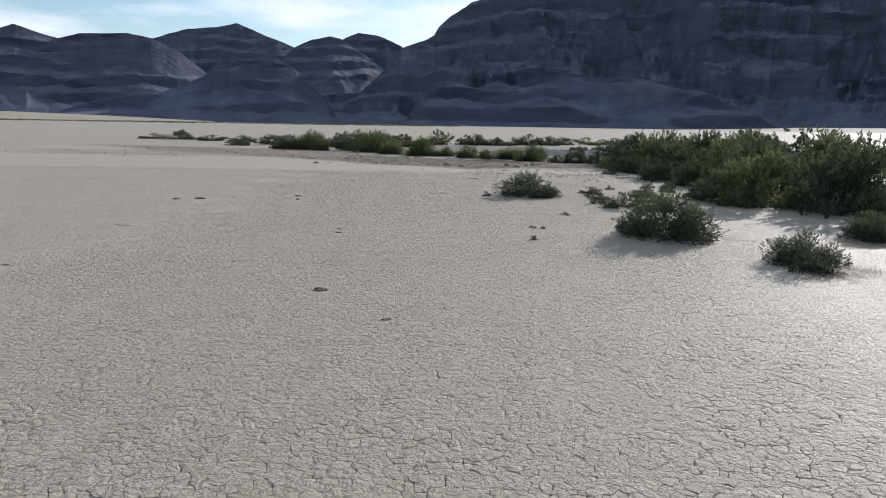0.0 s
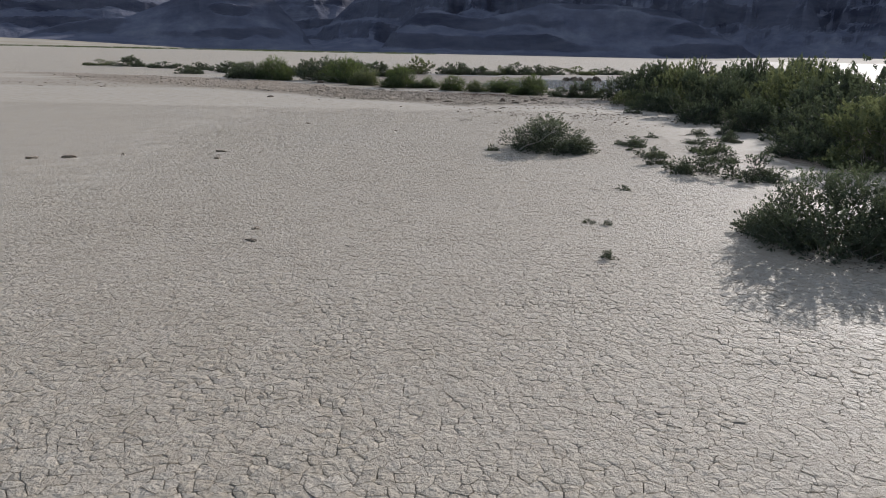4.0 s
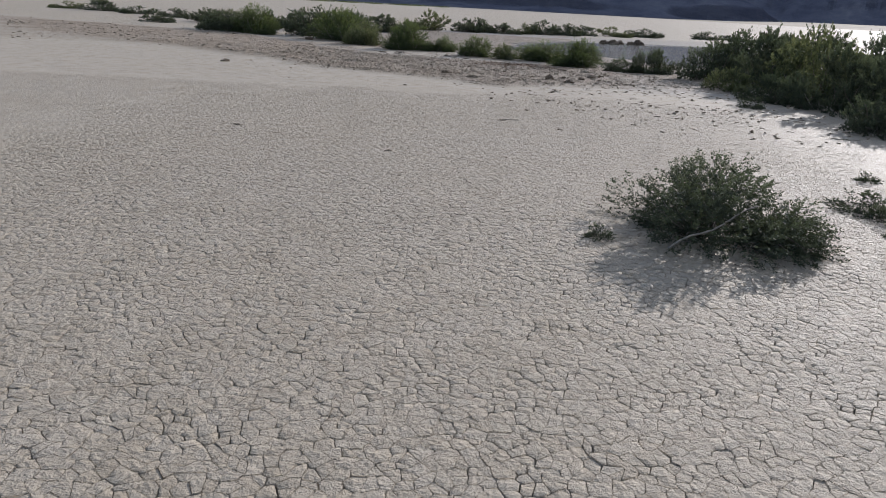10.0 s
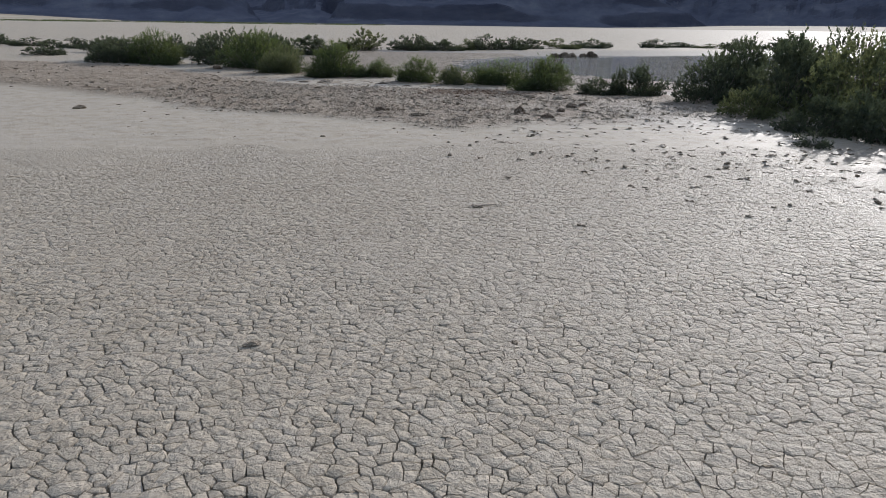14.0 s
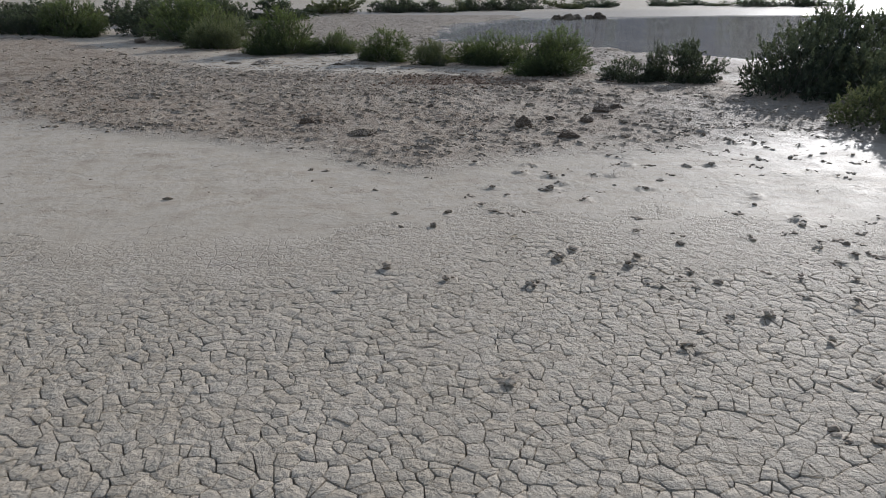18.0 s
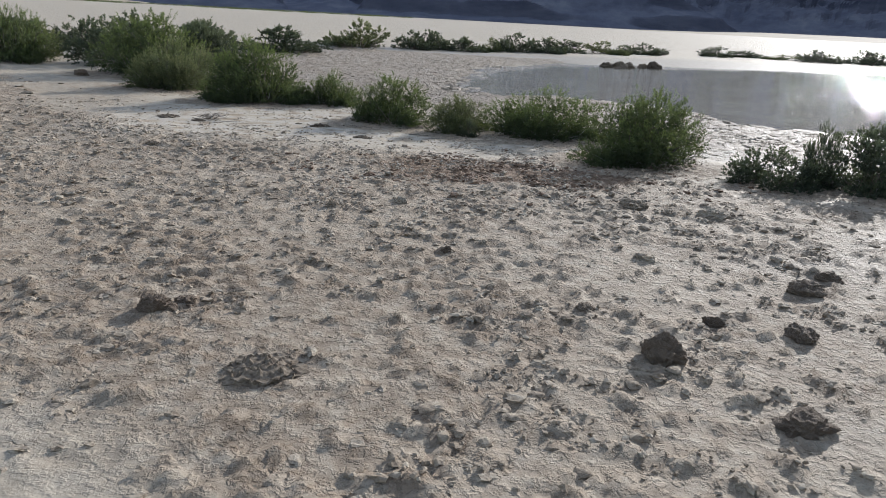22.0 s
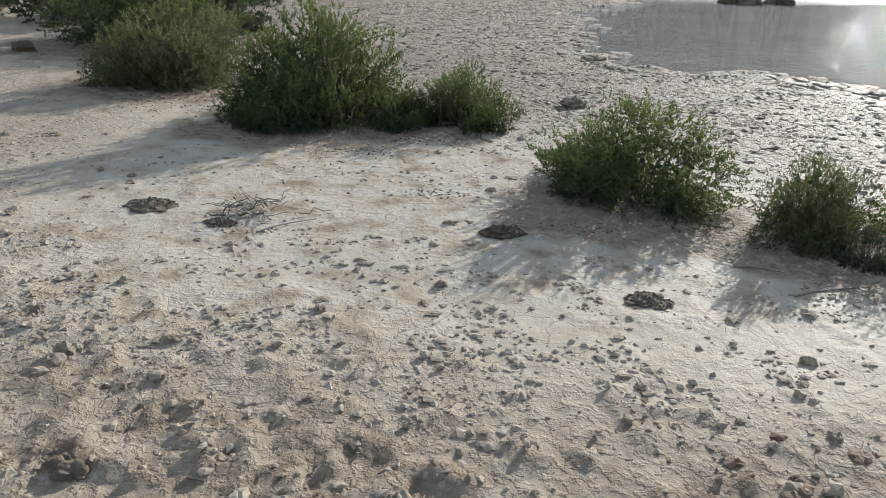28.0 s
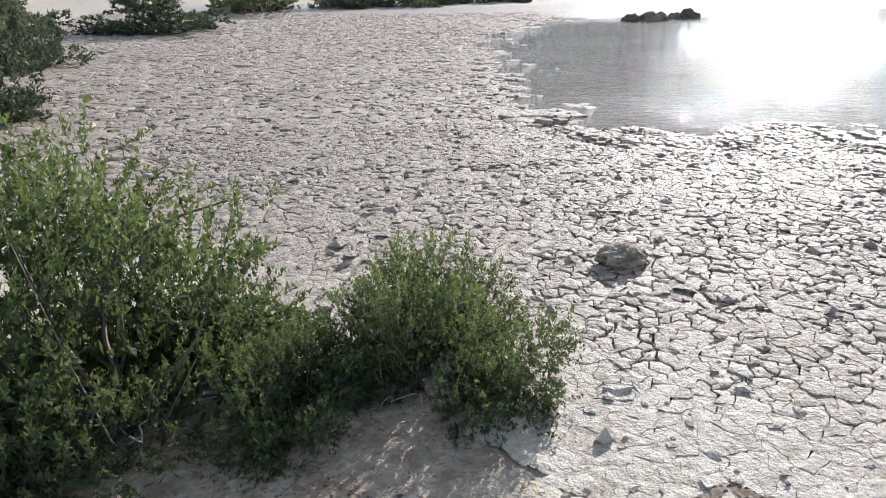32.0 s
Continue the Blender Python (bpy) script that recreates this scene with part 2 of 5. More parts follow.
def mud_material(name, sheet):
    """Pale clay; the sheet also carries fine cracks far out and its soil kinds (brown, white, wet)."""
    m, n, l, bsdf = material(name, 0.6, 0.15 if sheet else 0.13)
    co = n.new("ShaderNodeNewGeometry").outputs["Position"]
    wide, mid, fine = noise_node(n, l, co, 0.35, 4), noise_node(n, l, co, 2.6, 5), noise_node(n, l, co, 55, 4, 0.7)
    col = ramp_node(n, l, wide, [(0.30, (0.405, 0.362, 0.30)), (0.52, (0.455, 0.413, 0.352)), (0.72, (0.435, 0.40, 0.352))])
    col = mix_node(n, l, 0.55, col, ramp_node(n, l, mid, [(0.32, (0.365, 0.325, 0.262)), (0.55, (0.46, 0.417, 0.355)), (0.75, (0.49, 0.45, 0.395))]))
    if not sheet:
        info = n.new("ShaderNodeObjectInfo").outputs["Random"]
        isl = n.new("ShaderNodeNewGeometry").outputs["Random Per Island"]
        both = maths(n, l, "FRACT", maths(n, l, "ADD", info, isl))
        col = mix_node(n, l, 0.35, col, ramp_node(n, l, both, [(0.0, (0.375, 0.335, 0.275)), (0.5, (0.46, 0.42, 0.36)), (1.0, (0.50, 0.465, 0.41))]))
    col = mix_node(n, l, 0.75, col, ramp_node(n, l, fine, [(0.25, (0.30, 0.26, 0.20)), (0.5, (0.46, 0.405, 0.335)), (0.8, (0.55, 0.50, 0.43))]), "SOFT_LIGHT")
    height = fine
    rough = maths(n, l, "MULTIPLY_ADD", mid, 0.30, 0.52 if sheet else 0.50)
    grit = noise_node(n, l, co, 17, 3, 0.6)
    flake = n.new("ShaderNodeTexVoronoi")
    flake.inputs["Scale"].default_value = 34.0
    l.new(co, flake.inputs["Vector"])
    patchy = ramp_node(n, l, noise_node(n, l, co, 1.7, 4), [(0.42, (0.20, 0.20, 0.20)), (0.66, (0.75, 0.75, 0.75))]) if sheet else 0.9
    height = maths(n, l, "ADD", maths(n, l, "MULTIPLY", fine, 0.26 if sheet else 0.6), maths(n, l, "MULTIPLY", grit, patchy))
    height = maths(n, l, "SUBTRACT", height, maths(n, l, "MULTIPLY", flake.outputs["Distance"], 0.0 if sheet else 0.2))
    if sheet:
        att = n.new("ShaderNodeAttribute")
        att.attribute_name = "soil"
        sep = n.new("ShaderNodeSeparateColor")
        l.new(att.outputs["Color"], sep.inputs["Color"])
        brown, white, wet = sep.outputs[0], sep.outputs[1], sep.outputs[2]
        lumpy = noise_node(n, l, co, 9, 8, 0.7)
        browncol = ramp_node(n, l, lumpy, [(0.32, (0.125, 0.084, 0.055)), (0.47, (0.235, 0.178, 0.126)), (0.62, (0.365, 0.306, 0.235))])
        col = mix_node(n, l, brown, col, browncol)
        rust = ramp_node(n, l, lumpy, [(0.34, (0.085, 0.054, 0.036)), (0.5, (0.185, 0.125, 0.083)), (0.66, (0.33, 0.25, 0.18))])
        col = mix_node(n, l, ramp_node(n, l, brown, [(0.86, (0, 0, 0)), (1.0, (1, 1, 1))]), col, rust)
        whitecol = ramp_node(n, l, noise_node(n, l, co, 4, 5), [(0.33, (0.25, 0.19, 0.13)), (0.44, (0.40, 0.335, 0.25)), (0.56, (0.48, 0.43, 0.36)), (0.68, (0.44, 0.378, 0.29))])
        col = mix_node(n, l, white, col, whitecol)
        wetcol = ramp_node(n, l, noise_node(n, l, co, 6, 5), [(0.35, (0.20, 0.172, 0.135)), (0.65, (0.33, 0.29, 0.24))])
        col = mix_node(n, l, wet, col, wetcol)
        # hairline cracks of the crust
        warp = n.new("ShaderNodeMixRGB")
        warp.blend_type = "ADD"
        warp.inputs[0].default_value = 0.06
        nz = n.new("ShaderNodeTexNoise")
        nz.inputs["Scale"].default_value = 9.0
        l.new(co, nz.inputs["Vector"])
        l.new(co, warp.inputs[1])
        l.new(nz.outputs["Color"], warp.inputs[2])
        vor = n.new("ShaderNodeTexVoronoi")
        vor.feature, vor.voronoi_dimensions = "DISTANCE_TO_EDGE", "2D"
        vor.inputs["Scale"].default_value = 15.5
        l.new(warp.outputs["Color"], vor.inputs["Vector"])
        crack = ramp_node(n, l, vor.outputs["Distance"], [(0.0, (0, 0, 0)), (0.075, (1, 1, 1))])
        keep = att.outputs["Alpha"]
        height = maths(n, l, "ADD", height, maths(n, l, "MULTIPLY", keep, maths(n, l, "MULTIPLY_ADD", fine, 0.45, maths(n, l, "MULTIPLY", grit, 0.6))))
        open_ = maths(n, l, "MULTIPLY", keep, maths(n, l, "SUBTRACT", 1.0, crack))
        open_ = maths(n, l, "MULTIPLY", open_, ramp_node(n, l, mid, [(0.38, (0.5, 0.5, 0.5)), (0.6, (1, 1, 1))]))
        col = mix_node(n, l, maths(n, l, "MULTIPLY", open_, 0.6), col, (0.14, 0.115, 0.085))
        height = maths(n, l, "SUBTRACT", height, maths(n, l, "MULTIPLY", open_, 0.6))
        # a few long thin cracks in the crusts towards the pond
        veins = n.new("ShaderNodeTexVoronoi")
        veins.feature, veins.voronoi_dimensions = "DISTANCE_TO_EDGE", "2D"
        veins.inputs["Scale"].default_value = 5.5
        bend = n.new("ShaderNodeTexNoise")
        bend.inputs["Scale"].default_value, bend.inputs["Detail"].default_value = 3.0, 5.0
        l.new(co, bend.inputs["Vector"])
        l.new(mix_node(n, l, 0.45, co, bend.outputs["Color"], "ADD"), veins.inputs["Vector"])
        thin = ramp_node(n, l, veins.outputs["Distance"], [(0.0, (1, 1, 1)), (0.012, (0, 0, 0))])
        thin = maths(n, l, "MULTIPLY", thin, ramp_node(n, l, noise_node(n, l, co, 1.9, 4), [(0.5, (0, 0, 0)), (0.60, (1, 1, 1))]))
        thin = maths(n, l, "MULTIPLY", thin, maths(n, l, "SUBTRACT", 1.0, maths(n, l, "MAXIMUM", keep, wet)))
        col = mix_node(n, l, maths(n, l, "MULTIPLY", thin, 0.75), col, (0.13, 0.10, 0.07))
        height = maths(n, l, "SUBTRACT", height, maths(n, l, "MULTIPLY", thin, 0.5))
        scale_ = n.new("ShaderNodeTexVoronoi")
        scale_.inputs["Scale"].default_value = 19.0
        l.new(mix_node(n, l, 0.12, co, bend.outputs["Color"], "ADD"), scale_.inputs["Vector"])
        flaky = maths(n, l, "MULTIPLY", scale_.outputs["Distance"], ramp_node(n, l, noise_node(n, l, co, 2.3, 5, 0.65), [(0.42, (0.1, 0.1, 0.1)), (0.6, (1, 1, 1))]))
        flaky = maths(n, l, "ADD", maths(n, l, "MULTIPLY", flaky, 0.55), maths(n, l, "MULTIPLY", noise_node(n, l, co, 30, 5, 0.7), 0.45))
        height = maths(n, l, "ADD", height, maths(n, l, "MULTIPLY", flaky, white))
        crumbly = maths(n, l, "ADD", maths(n, l, "MULTIPLY", lumpy, 1.0), maths(n, l, "MULTIPLY", ramp_node(n, l, noise_node(n, l, co, 24, 4, 0.6), [(0.47, (0, 0, 0)), (0.62, (1, 1, 1))]), 0.75))
        height = maths(n, l, "ADD", height, maths(n, l, "MULTIPLY", crumbly, maths(n, l, "MULTIPLY", brown, 1.5)))
        rough = maths(n, l, "SUBTRACT", rough, maths(n, l, "MULTIPLY", wet, 0.15))
        rough = maths(n, l, "ADD", rough, maths(n, l, "MULTIPLY", brown, 0.16))
    l.new(col, bsdf.inputs["Base Color"])
    l.new(rough, bsdf.inputs["Roughness"])
    l.new(bump_node(n, l, height, 0.75 if sheet else 1.0, 0.018 if sheet else 0.02), bsdf.inputs["Normal"])
    return m


def plain_material(name, stops, scale, rough=0.85, bump=0.5, dist=0.01, detail=6, spec=0.3):
    m, n, l, bsdf = material(name, rough, spec)
    co = n.new("ShaderNodeTexCoord").outputs["Object"]
    fac = noise_node(n, l, co, scale, detail, 0.62)
    isl = n.new("ShaderNodeNewGeometry").outputs["Random Per Island"]
    rnd = n.new("ShaderNodeObjectInfo").outputs["Random"]
    shift = maths(n, l, "MULTIPLY_ADD", maths(n, l, "FRACT", maths(n, l, "ADD", isl, rnd)), 0.26, -0.13)
    col = ramp_node(n, l, maths(n, l, "ADD", fac, shift), stops)
    l.new(col, bsdf.inputs["Base Color"])
    l.new(bump_node(n, l, fac, bump, dist), bsdf.inputs["Normal"])
    return m


def leaf_material(name, dark, mid, light, glow, thin=0.22):
    m = bpy.data.materials.new(name)
    m.use_nodes = True
    n, l = m.node_tree.nodes, m.node_tree.links
    n.clear()
    out, mix, dif, tra = n.new("ShaderNodeOutputMaterial"), n.new("ShaderNodeMixShader"), n.new("ShaderNodeBsdfPrincipled"), n.new("ShaderNodeBsdfTranslucent")
    geo, tc = n.new("ShaderNodeNewGeometry"), n.new("ShaderNodeTexCoord")
    patch = noise_node(n, l, tc.outputs["Object"], 3.2, 3)
    # paler new growth; sunlit tops and shaded lower leaves are put into the colour
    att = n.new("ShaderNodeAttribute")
    att.attribute_name = "lit_growth"
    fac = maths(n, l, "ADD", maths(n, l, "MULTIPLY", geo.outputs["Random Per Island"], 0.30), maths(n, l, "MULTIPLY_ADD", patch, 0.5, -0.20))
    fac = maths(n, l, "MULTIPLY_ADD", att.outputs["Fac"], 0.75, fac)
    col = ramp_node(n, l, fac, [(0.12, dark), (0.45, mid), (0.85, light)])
    dif.inputs["Roughness"].default_value, dif.inputs["Specular IOR Level"].default_value = 0.7, 0.18
    l.new(col, dif.inputs["Base Color"])
    l.new(mix_node(n, l, 0.5, col, glow), tra.inputs["Color"])
    mix.inputs[0].default_value = thin
    l.new(dif.outputs[0], mix.inputs[1])
    l.new(tra.outputs[0], mix.inputs[2])
    l.new(mix.outputs[0], out.inputs["Surface"])
    return m


MUD = mud_material("pale_cracked_mud", True)
PLATE = mud_material("mud_plate_clay", False)


def pond_mud_material():
    """Grey-brown mud, paler where it has dried along the bank."""
    m, n, l, bsdf = material("pond_mud_clay", 0.66, 0.24)
    geo = n.new("ShaderNodeNewGeometry")
    co = geo.outputs["Position"]
    fac = noise_node(n, l, co, 26, 6, 0.62)
    rnd = maths(n, l, "FRACT", maths(n, l, "ADD", geo.outputs["Random Per Island"], n.new("ShaderNodeObjectInfo").outputs["Random"]))
    fac2 = maths(n, l, "ADD", fac, maths(n, l, "MULTIPLY_ADD", rnd, 0.2, -0.1))
    damp = ramp_node(n, l, fac2, [(0.28, (0.165, 0.13, 0.094)), (0.5, (0.285, 0.235, 0.18)), (0.75, (0.40, 0.345, 0.277))])
    dry = ramp_node(n, l, fac2, [(0.28, (0.30, 0.25, 0.185)), (0.5, (0.45, 0.40, 0.325)), (0.75, (0.54, 0.49, 0.415))])
    sep = n.new("ShaderNodeSeparateXYZ")
    l.new(co, sep.inputs[0])
    off = maths(n, l, "ADD", maths(n, l, "MULTIPLY_ADD", sep.outputs["X"], 0.75, sep.outputs["Y"]), maths(n, l, "MULTIPLY", noise_node(n, l, co, 1.1, 4), 2.4))
    far = maths(n, l, "MULTIPLY_ADD", off, 0.6, -0.6 * 42.3)
    l.new(mix_node(n, l, ramp_node(n, l, far, [(0.0, (0, 0, 0)), (1.0, (1, 1, 1))]), dry, damp), bsdf.inputs["Base Color"])
    grain = maths(n, l, "ADD", fac, maths(n, l, "MULTIPLY", noise_node(n, l, co, 70, 3, 0.6), 0.35))
    l.new(bump_node(n, l, grain, 1.0, 0.022), bsdf.inputs["Normal"])
    return m


MUDPLATE = pond_mud_material()
CLOD = plain_material("dry_mud_clod", [(0.3, (0.185, 0.142, 0.10)), (0.5, (0.30, 0.243, 0.18)), (0.72, (0.42, 0.362, 0.282))], 30, 0.88, 0.9, 0.012)
PALECLOD = plain_material("pale_mud_clod", [(0.3, (0.23, 0.185, 0.135)), (0.5, (0.34, 0.285, 0.22)), (0.72, (0.46, 0.40, 0.32))], 30, 0.85, 0.8, 0.01)
RUSTCLOD = plain_material("rust_mud_clod", [(0.3, (0.095, 0.058, 0.036)), (0.5, (0.19, 0.122, 0.08)), (0.72, (0.285, 0.215, 0.16))], 28, 0.88, 0.7, 0.008)
DARKCLOD = plain_material("dark_mud_clod", [(0.3, (0.10, 0.072, 0.05)), (0.52, (0.21, 0.158, 0.115)), (0.72, (0.34, 0.272, 0.205))], 34, 0.9, 1.0, 0.02)
DUNG = plain_material("dry_dung", [(0.3, (0.055, 0.040, 0.028)), (0.5, (0.12, 0.092, 0.066)), (0.75, (0.24, 0.195, 0.145))], 40, 0.9, 0.8, 0.006)
BARK = plain_material("grey_brown_bark", [(0.3, (0.07, 0.055, 0.042)), (0.55, (0.15, 0.125, 0.10)), (0.75, (0.26, 0.23, 0.20))], 60, 0.85, 0.4, 0.003)
TWIG = plain_material("bleached_twig", [(0.3, (0.17, 0.15, 0.13)), (0.55, (0.32, 0.29, 0.26)), (0.75, (0.45, 0.42, 0.38))], 50, 0.8, 0.4, 0.003)
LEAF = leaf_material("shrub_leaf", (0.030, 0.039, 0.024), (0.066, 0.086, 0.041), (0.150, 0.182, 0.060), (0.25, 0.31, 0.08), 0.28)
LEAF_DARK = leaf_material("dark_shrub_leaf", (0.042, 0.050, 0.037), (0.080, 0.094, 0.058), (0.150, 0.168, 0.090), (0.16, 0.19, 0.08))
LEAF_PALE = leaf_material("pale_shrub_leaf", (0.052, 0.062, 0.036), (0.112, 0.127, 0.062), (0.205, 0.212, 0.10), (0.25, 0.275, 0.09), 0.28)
LITTER = plain_material("leaf_litter", [(0.3, (0.05, 0.038, 0.03)), (0.55, (0.12, 0.09, 0.07)), (0.75, (0.22, 0.18, 0.15))], 30, 0.9, 0.5, 0.006)


def water_material():
    m, n, l, bsdf = material("muddy_water", 0.03, 0.5)
    co = n.new("ShaderNodeNewGeometry").outputs["Position"]
    col = ramp_node(n, l, noise_node(n, l, co, 0.5, 3), [(0.35, (0.22, 0.185, 0.14)), (0.65, (0.27, 0.235, 0.185))])
    bsdf.inputs["IOR"].default_value = 1.33
    l.new(col, bsdf.inputs["Base Color"])
    mp = n.new("ShaderNodeMapping")
    mp.inputs["Rotation"].default_value = (0, 0, 0.4)
    mp.inputs["Scale"].default_value = (1.0, 1.9, 1.0)
    l.new(co, mp.inputs["Vector"])
    rip = maths(n, l, "ADD", noise_node(n, l, mp.outputs["Vector"], 10.0, 3, 0.6), maths(n, l, "MULTIPLY", noise_node(n, l, mp.outputs["Vector"], 3.0, 2), 1.3))
    l.new(bump_node(n, l, rip, 0.85, 0.034), bsdf.inputs["Normal"])
    return m


def rock_material():
    m, n, l, bsdf = material("hazed_mountain_rock", 0.95, 0.1)
    geo = n.new("ShaderNodeNewGeometry")
    co = geo.outputs["Position"]
    sep = n.new("ShaderNodeSeparateXYZ")
    l.new(co, sep.inputs[0])
    band = n.new("ShaderNodeCombineXYZ")
    l.new(maths(n, l, "MULTIPLY", sep.outputs["X"], 0.25), band.inputs[0])
    l.new(maths(n, l, "MULTIPLY", sep.outputs["Y"], 0.25), band.inputs[1])
    l.new(sep.outputs["Z"], band.inputs[2])
    strata = noise_node(n, l, band.outputs[0], 0.011, 5, 0.62)
    rough = noise_node(n, l, co, 0.012, 6, 0.65)
    # bluish, lightened rock colours: distance haze is put into scree and cliff
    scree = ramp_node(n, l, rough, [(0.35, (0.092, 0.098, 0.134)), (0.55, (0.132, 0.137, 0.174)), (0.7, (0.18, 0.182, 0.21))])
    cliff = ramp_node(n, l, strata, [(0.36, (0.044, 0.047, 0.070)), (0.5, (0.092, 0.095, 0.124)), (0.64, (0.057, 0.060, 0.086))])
    nz = n.new("ShaderNodeSeparateXYZ")
    l.new(geo.outputs["True Normal"], nz.inputs[0])
    steep = ramp_node(n, l, maths(n, l, "ADD", nz.outputs["Z"], maths(n, l, "MULTIPLY_ADD", rough, 0.3, -0.15)), [(0.66, (1, 1, 1)), (0.86, (0, 0, 0))])
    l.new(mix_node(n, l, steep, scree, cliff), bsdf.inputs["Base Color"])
    l.new(bump_node(n, l, maths(n, l, "ADD", strata, rough), 0.8, 14.0), bsdf.inputs["Normal"])
    return m


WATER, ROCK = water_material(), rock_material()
SAND = plain_material("pale_desert_sand", [(0.3, (0.25, 0.21, 0.15)), (0.55, (0.34, 0.29, 0.21)), (0.75, (0.40, 0.35, 0.27))], 0.01, 0.9, 0.3, 2.0)


# ---- ground sheet, out to the horizon ----
def spread(lo, hi, step, far, grow=1.16):
    inner = np.arange(lo, hi, step)
    out, d, p = [], step, hi
    while p < far:
        out.append(p)
        d *= grow
        p += d
    return inner, np.array(out)


_, xr = spread(0, 7.6, 0.06, 4600)
xi = np.concatenate([np.arange(-4.6, -2.6, 0.05), np.arange(-2.6, 4.6, 0.029), np.arange(4.6, 7.58, 0.055)])
xs = np.concatenate([-(xr - 7.6)[::-1][:-1] - 4.66, xi, xr])
y_a, y_b, y_c = np.arange(1.5, 27.0, 0.25), np.concatenate([np.arange(27.0, 29.0, 0.035), np.arange(29.0, 37.6, 0.029), np.arange(37.6, 39.6, 0.05), np.arange(39.6, 47.0, 0.09)]), np.arange(47.0, 64.0, 0.2)
_, yr = spread(60, 64.0, 0.16, 4600)
_, yl = spread(0, 1.5, 0.3, 4600)
ys = np.concatenate([-(yl - 1.5)[::-1][:-1] + 1.2, y_a, y_b, y_c, yr])
GX, GY = np.meshgrid(xs, ys)
GZ = ground_z(GX, GY)
sink = smooth(0.06, 0.30, plates_zone(GX, GY))
sink2 = smooth(-0.05, 0.15, mud_zone(GX, GY))
GZ = GZ - 0.03 * sink - 0.03 * sink2
nx, ny = len(xs), len(ys)
idx = (np.arange(ny - 1)[:, None] * nx + np.arange(nx - 1)[None, :]).ravel()
me = mesh_np("ground", np.stack([GX.ravel(), GY.ravel(), GZ.ravel()], 1), [np.stack([idx, idx + 1, idx + nx + 1, idx + nx], 1)], True)
patch = smooth(0.36, 0.58, fbm(GX, GY, 1.3, 71, 3) + 0.15 * smooth(4.2, 5.6, GY - clod_near(GX)))
brown = 0.86 * clods(GX, GY) * (0.80 + 0.20 * lumps(GX, GY)) * (0.82 + 0.18 * patch)
brown = np.maximum(brown, clods(GX, GY) * smooth(1.0, 0.5, np.hypot((GX - 2.3) / 2.3, (GY - 35.6) / 1.15) + 0.5 * (fbm(GX, GY, 0.5, 73, 3) - 0.5)))
white = smooth(36.0, 38.2, GY + 0.9 * (fbm(GX, GY, 1.2, 81, 2) - 0.5)) * (1 - smooth(-0.3, 0.6, mud_zone(GX, GY))) * smooth(-3.5, -1.5, GX) * smooth(46, 44, GY) * smooth(8, 6, GX)
band = smooth(27.0, 28.2, GY) * (1 - smooth(-0.4, 0.6, GY - clod_near(GX))) * smooth(30, 12, np.abs(GX))
white = np.maximum(white, 0.35 * band)
wet = np.maximum(smooth(-1.6, 0.3, pond(GX, GY)), smooth(-0.2, 0.4, mud_zone(GX, GY)))
wet = np.maximum(wet, 0.6 * smooth(1.1, 0.5, np.hypot((GX - 6.2) / 2.8, (GY - 31.3) / 2.6) + 0.7 * (fbm(GX, GY, 0.8, 75, 3) - 0.5)))
wet = np.maximum(wet, 0.85 * smooth(-11, -6, pond(GX, GY) + 3 * (fbm(GX, GY, 4.0, 63, 2) - 0.5)) * smooth(54, 60, GY))
wet = np.maximum(wet, smooth(64.5, 66, GY) * smooth(72, 68, GY) * smooth(-7, -4, GX) * smooth(12, 6, GX))
cracked = np.clip(1 - 1.6 * clods(GX, GY) - np.minimum(1, 1.9 * white) - 1.6 * band - wet, 0, 1)
me.materials.append(MUD)
ground_mesh = me
ground = tagged(new("ground", me), "pale dry lake bed of cracked clay, trampled brown towards the pond", "ground", kind="structure")


# ---- pond ----
wx, wy = np.arange(1.5, 46, 0.5), np.arange(37, 71, 0.5)
WX, WY = np.meshgrid(wx, wy)
inside = pond(WX, WY) > -2.2
idx = (np.arange(len(wy) - 1)[:, None] * len(wx) + np.arange(len(wx) - 1)[None, :])
ok = inside[:-1, :-1] & inside[1:, 1:]
idx = idx[ok]
me = mesh_np("water", np.stack([WX.ravel(), WY.ravel(), np.full(WX.size, -0.152)], 1), [np.stack([idx, idx + 1, idx + len(wx) + 1, idx + len(wx)], 1)], True)
me.materials.append(WATER)
tagged(new("water", me), "shallow grey-brown muddy pond water with small ripples", "water", kind="structure")


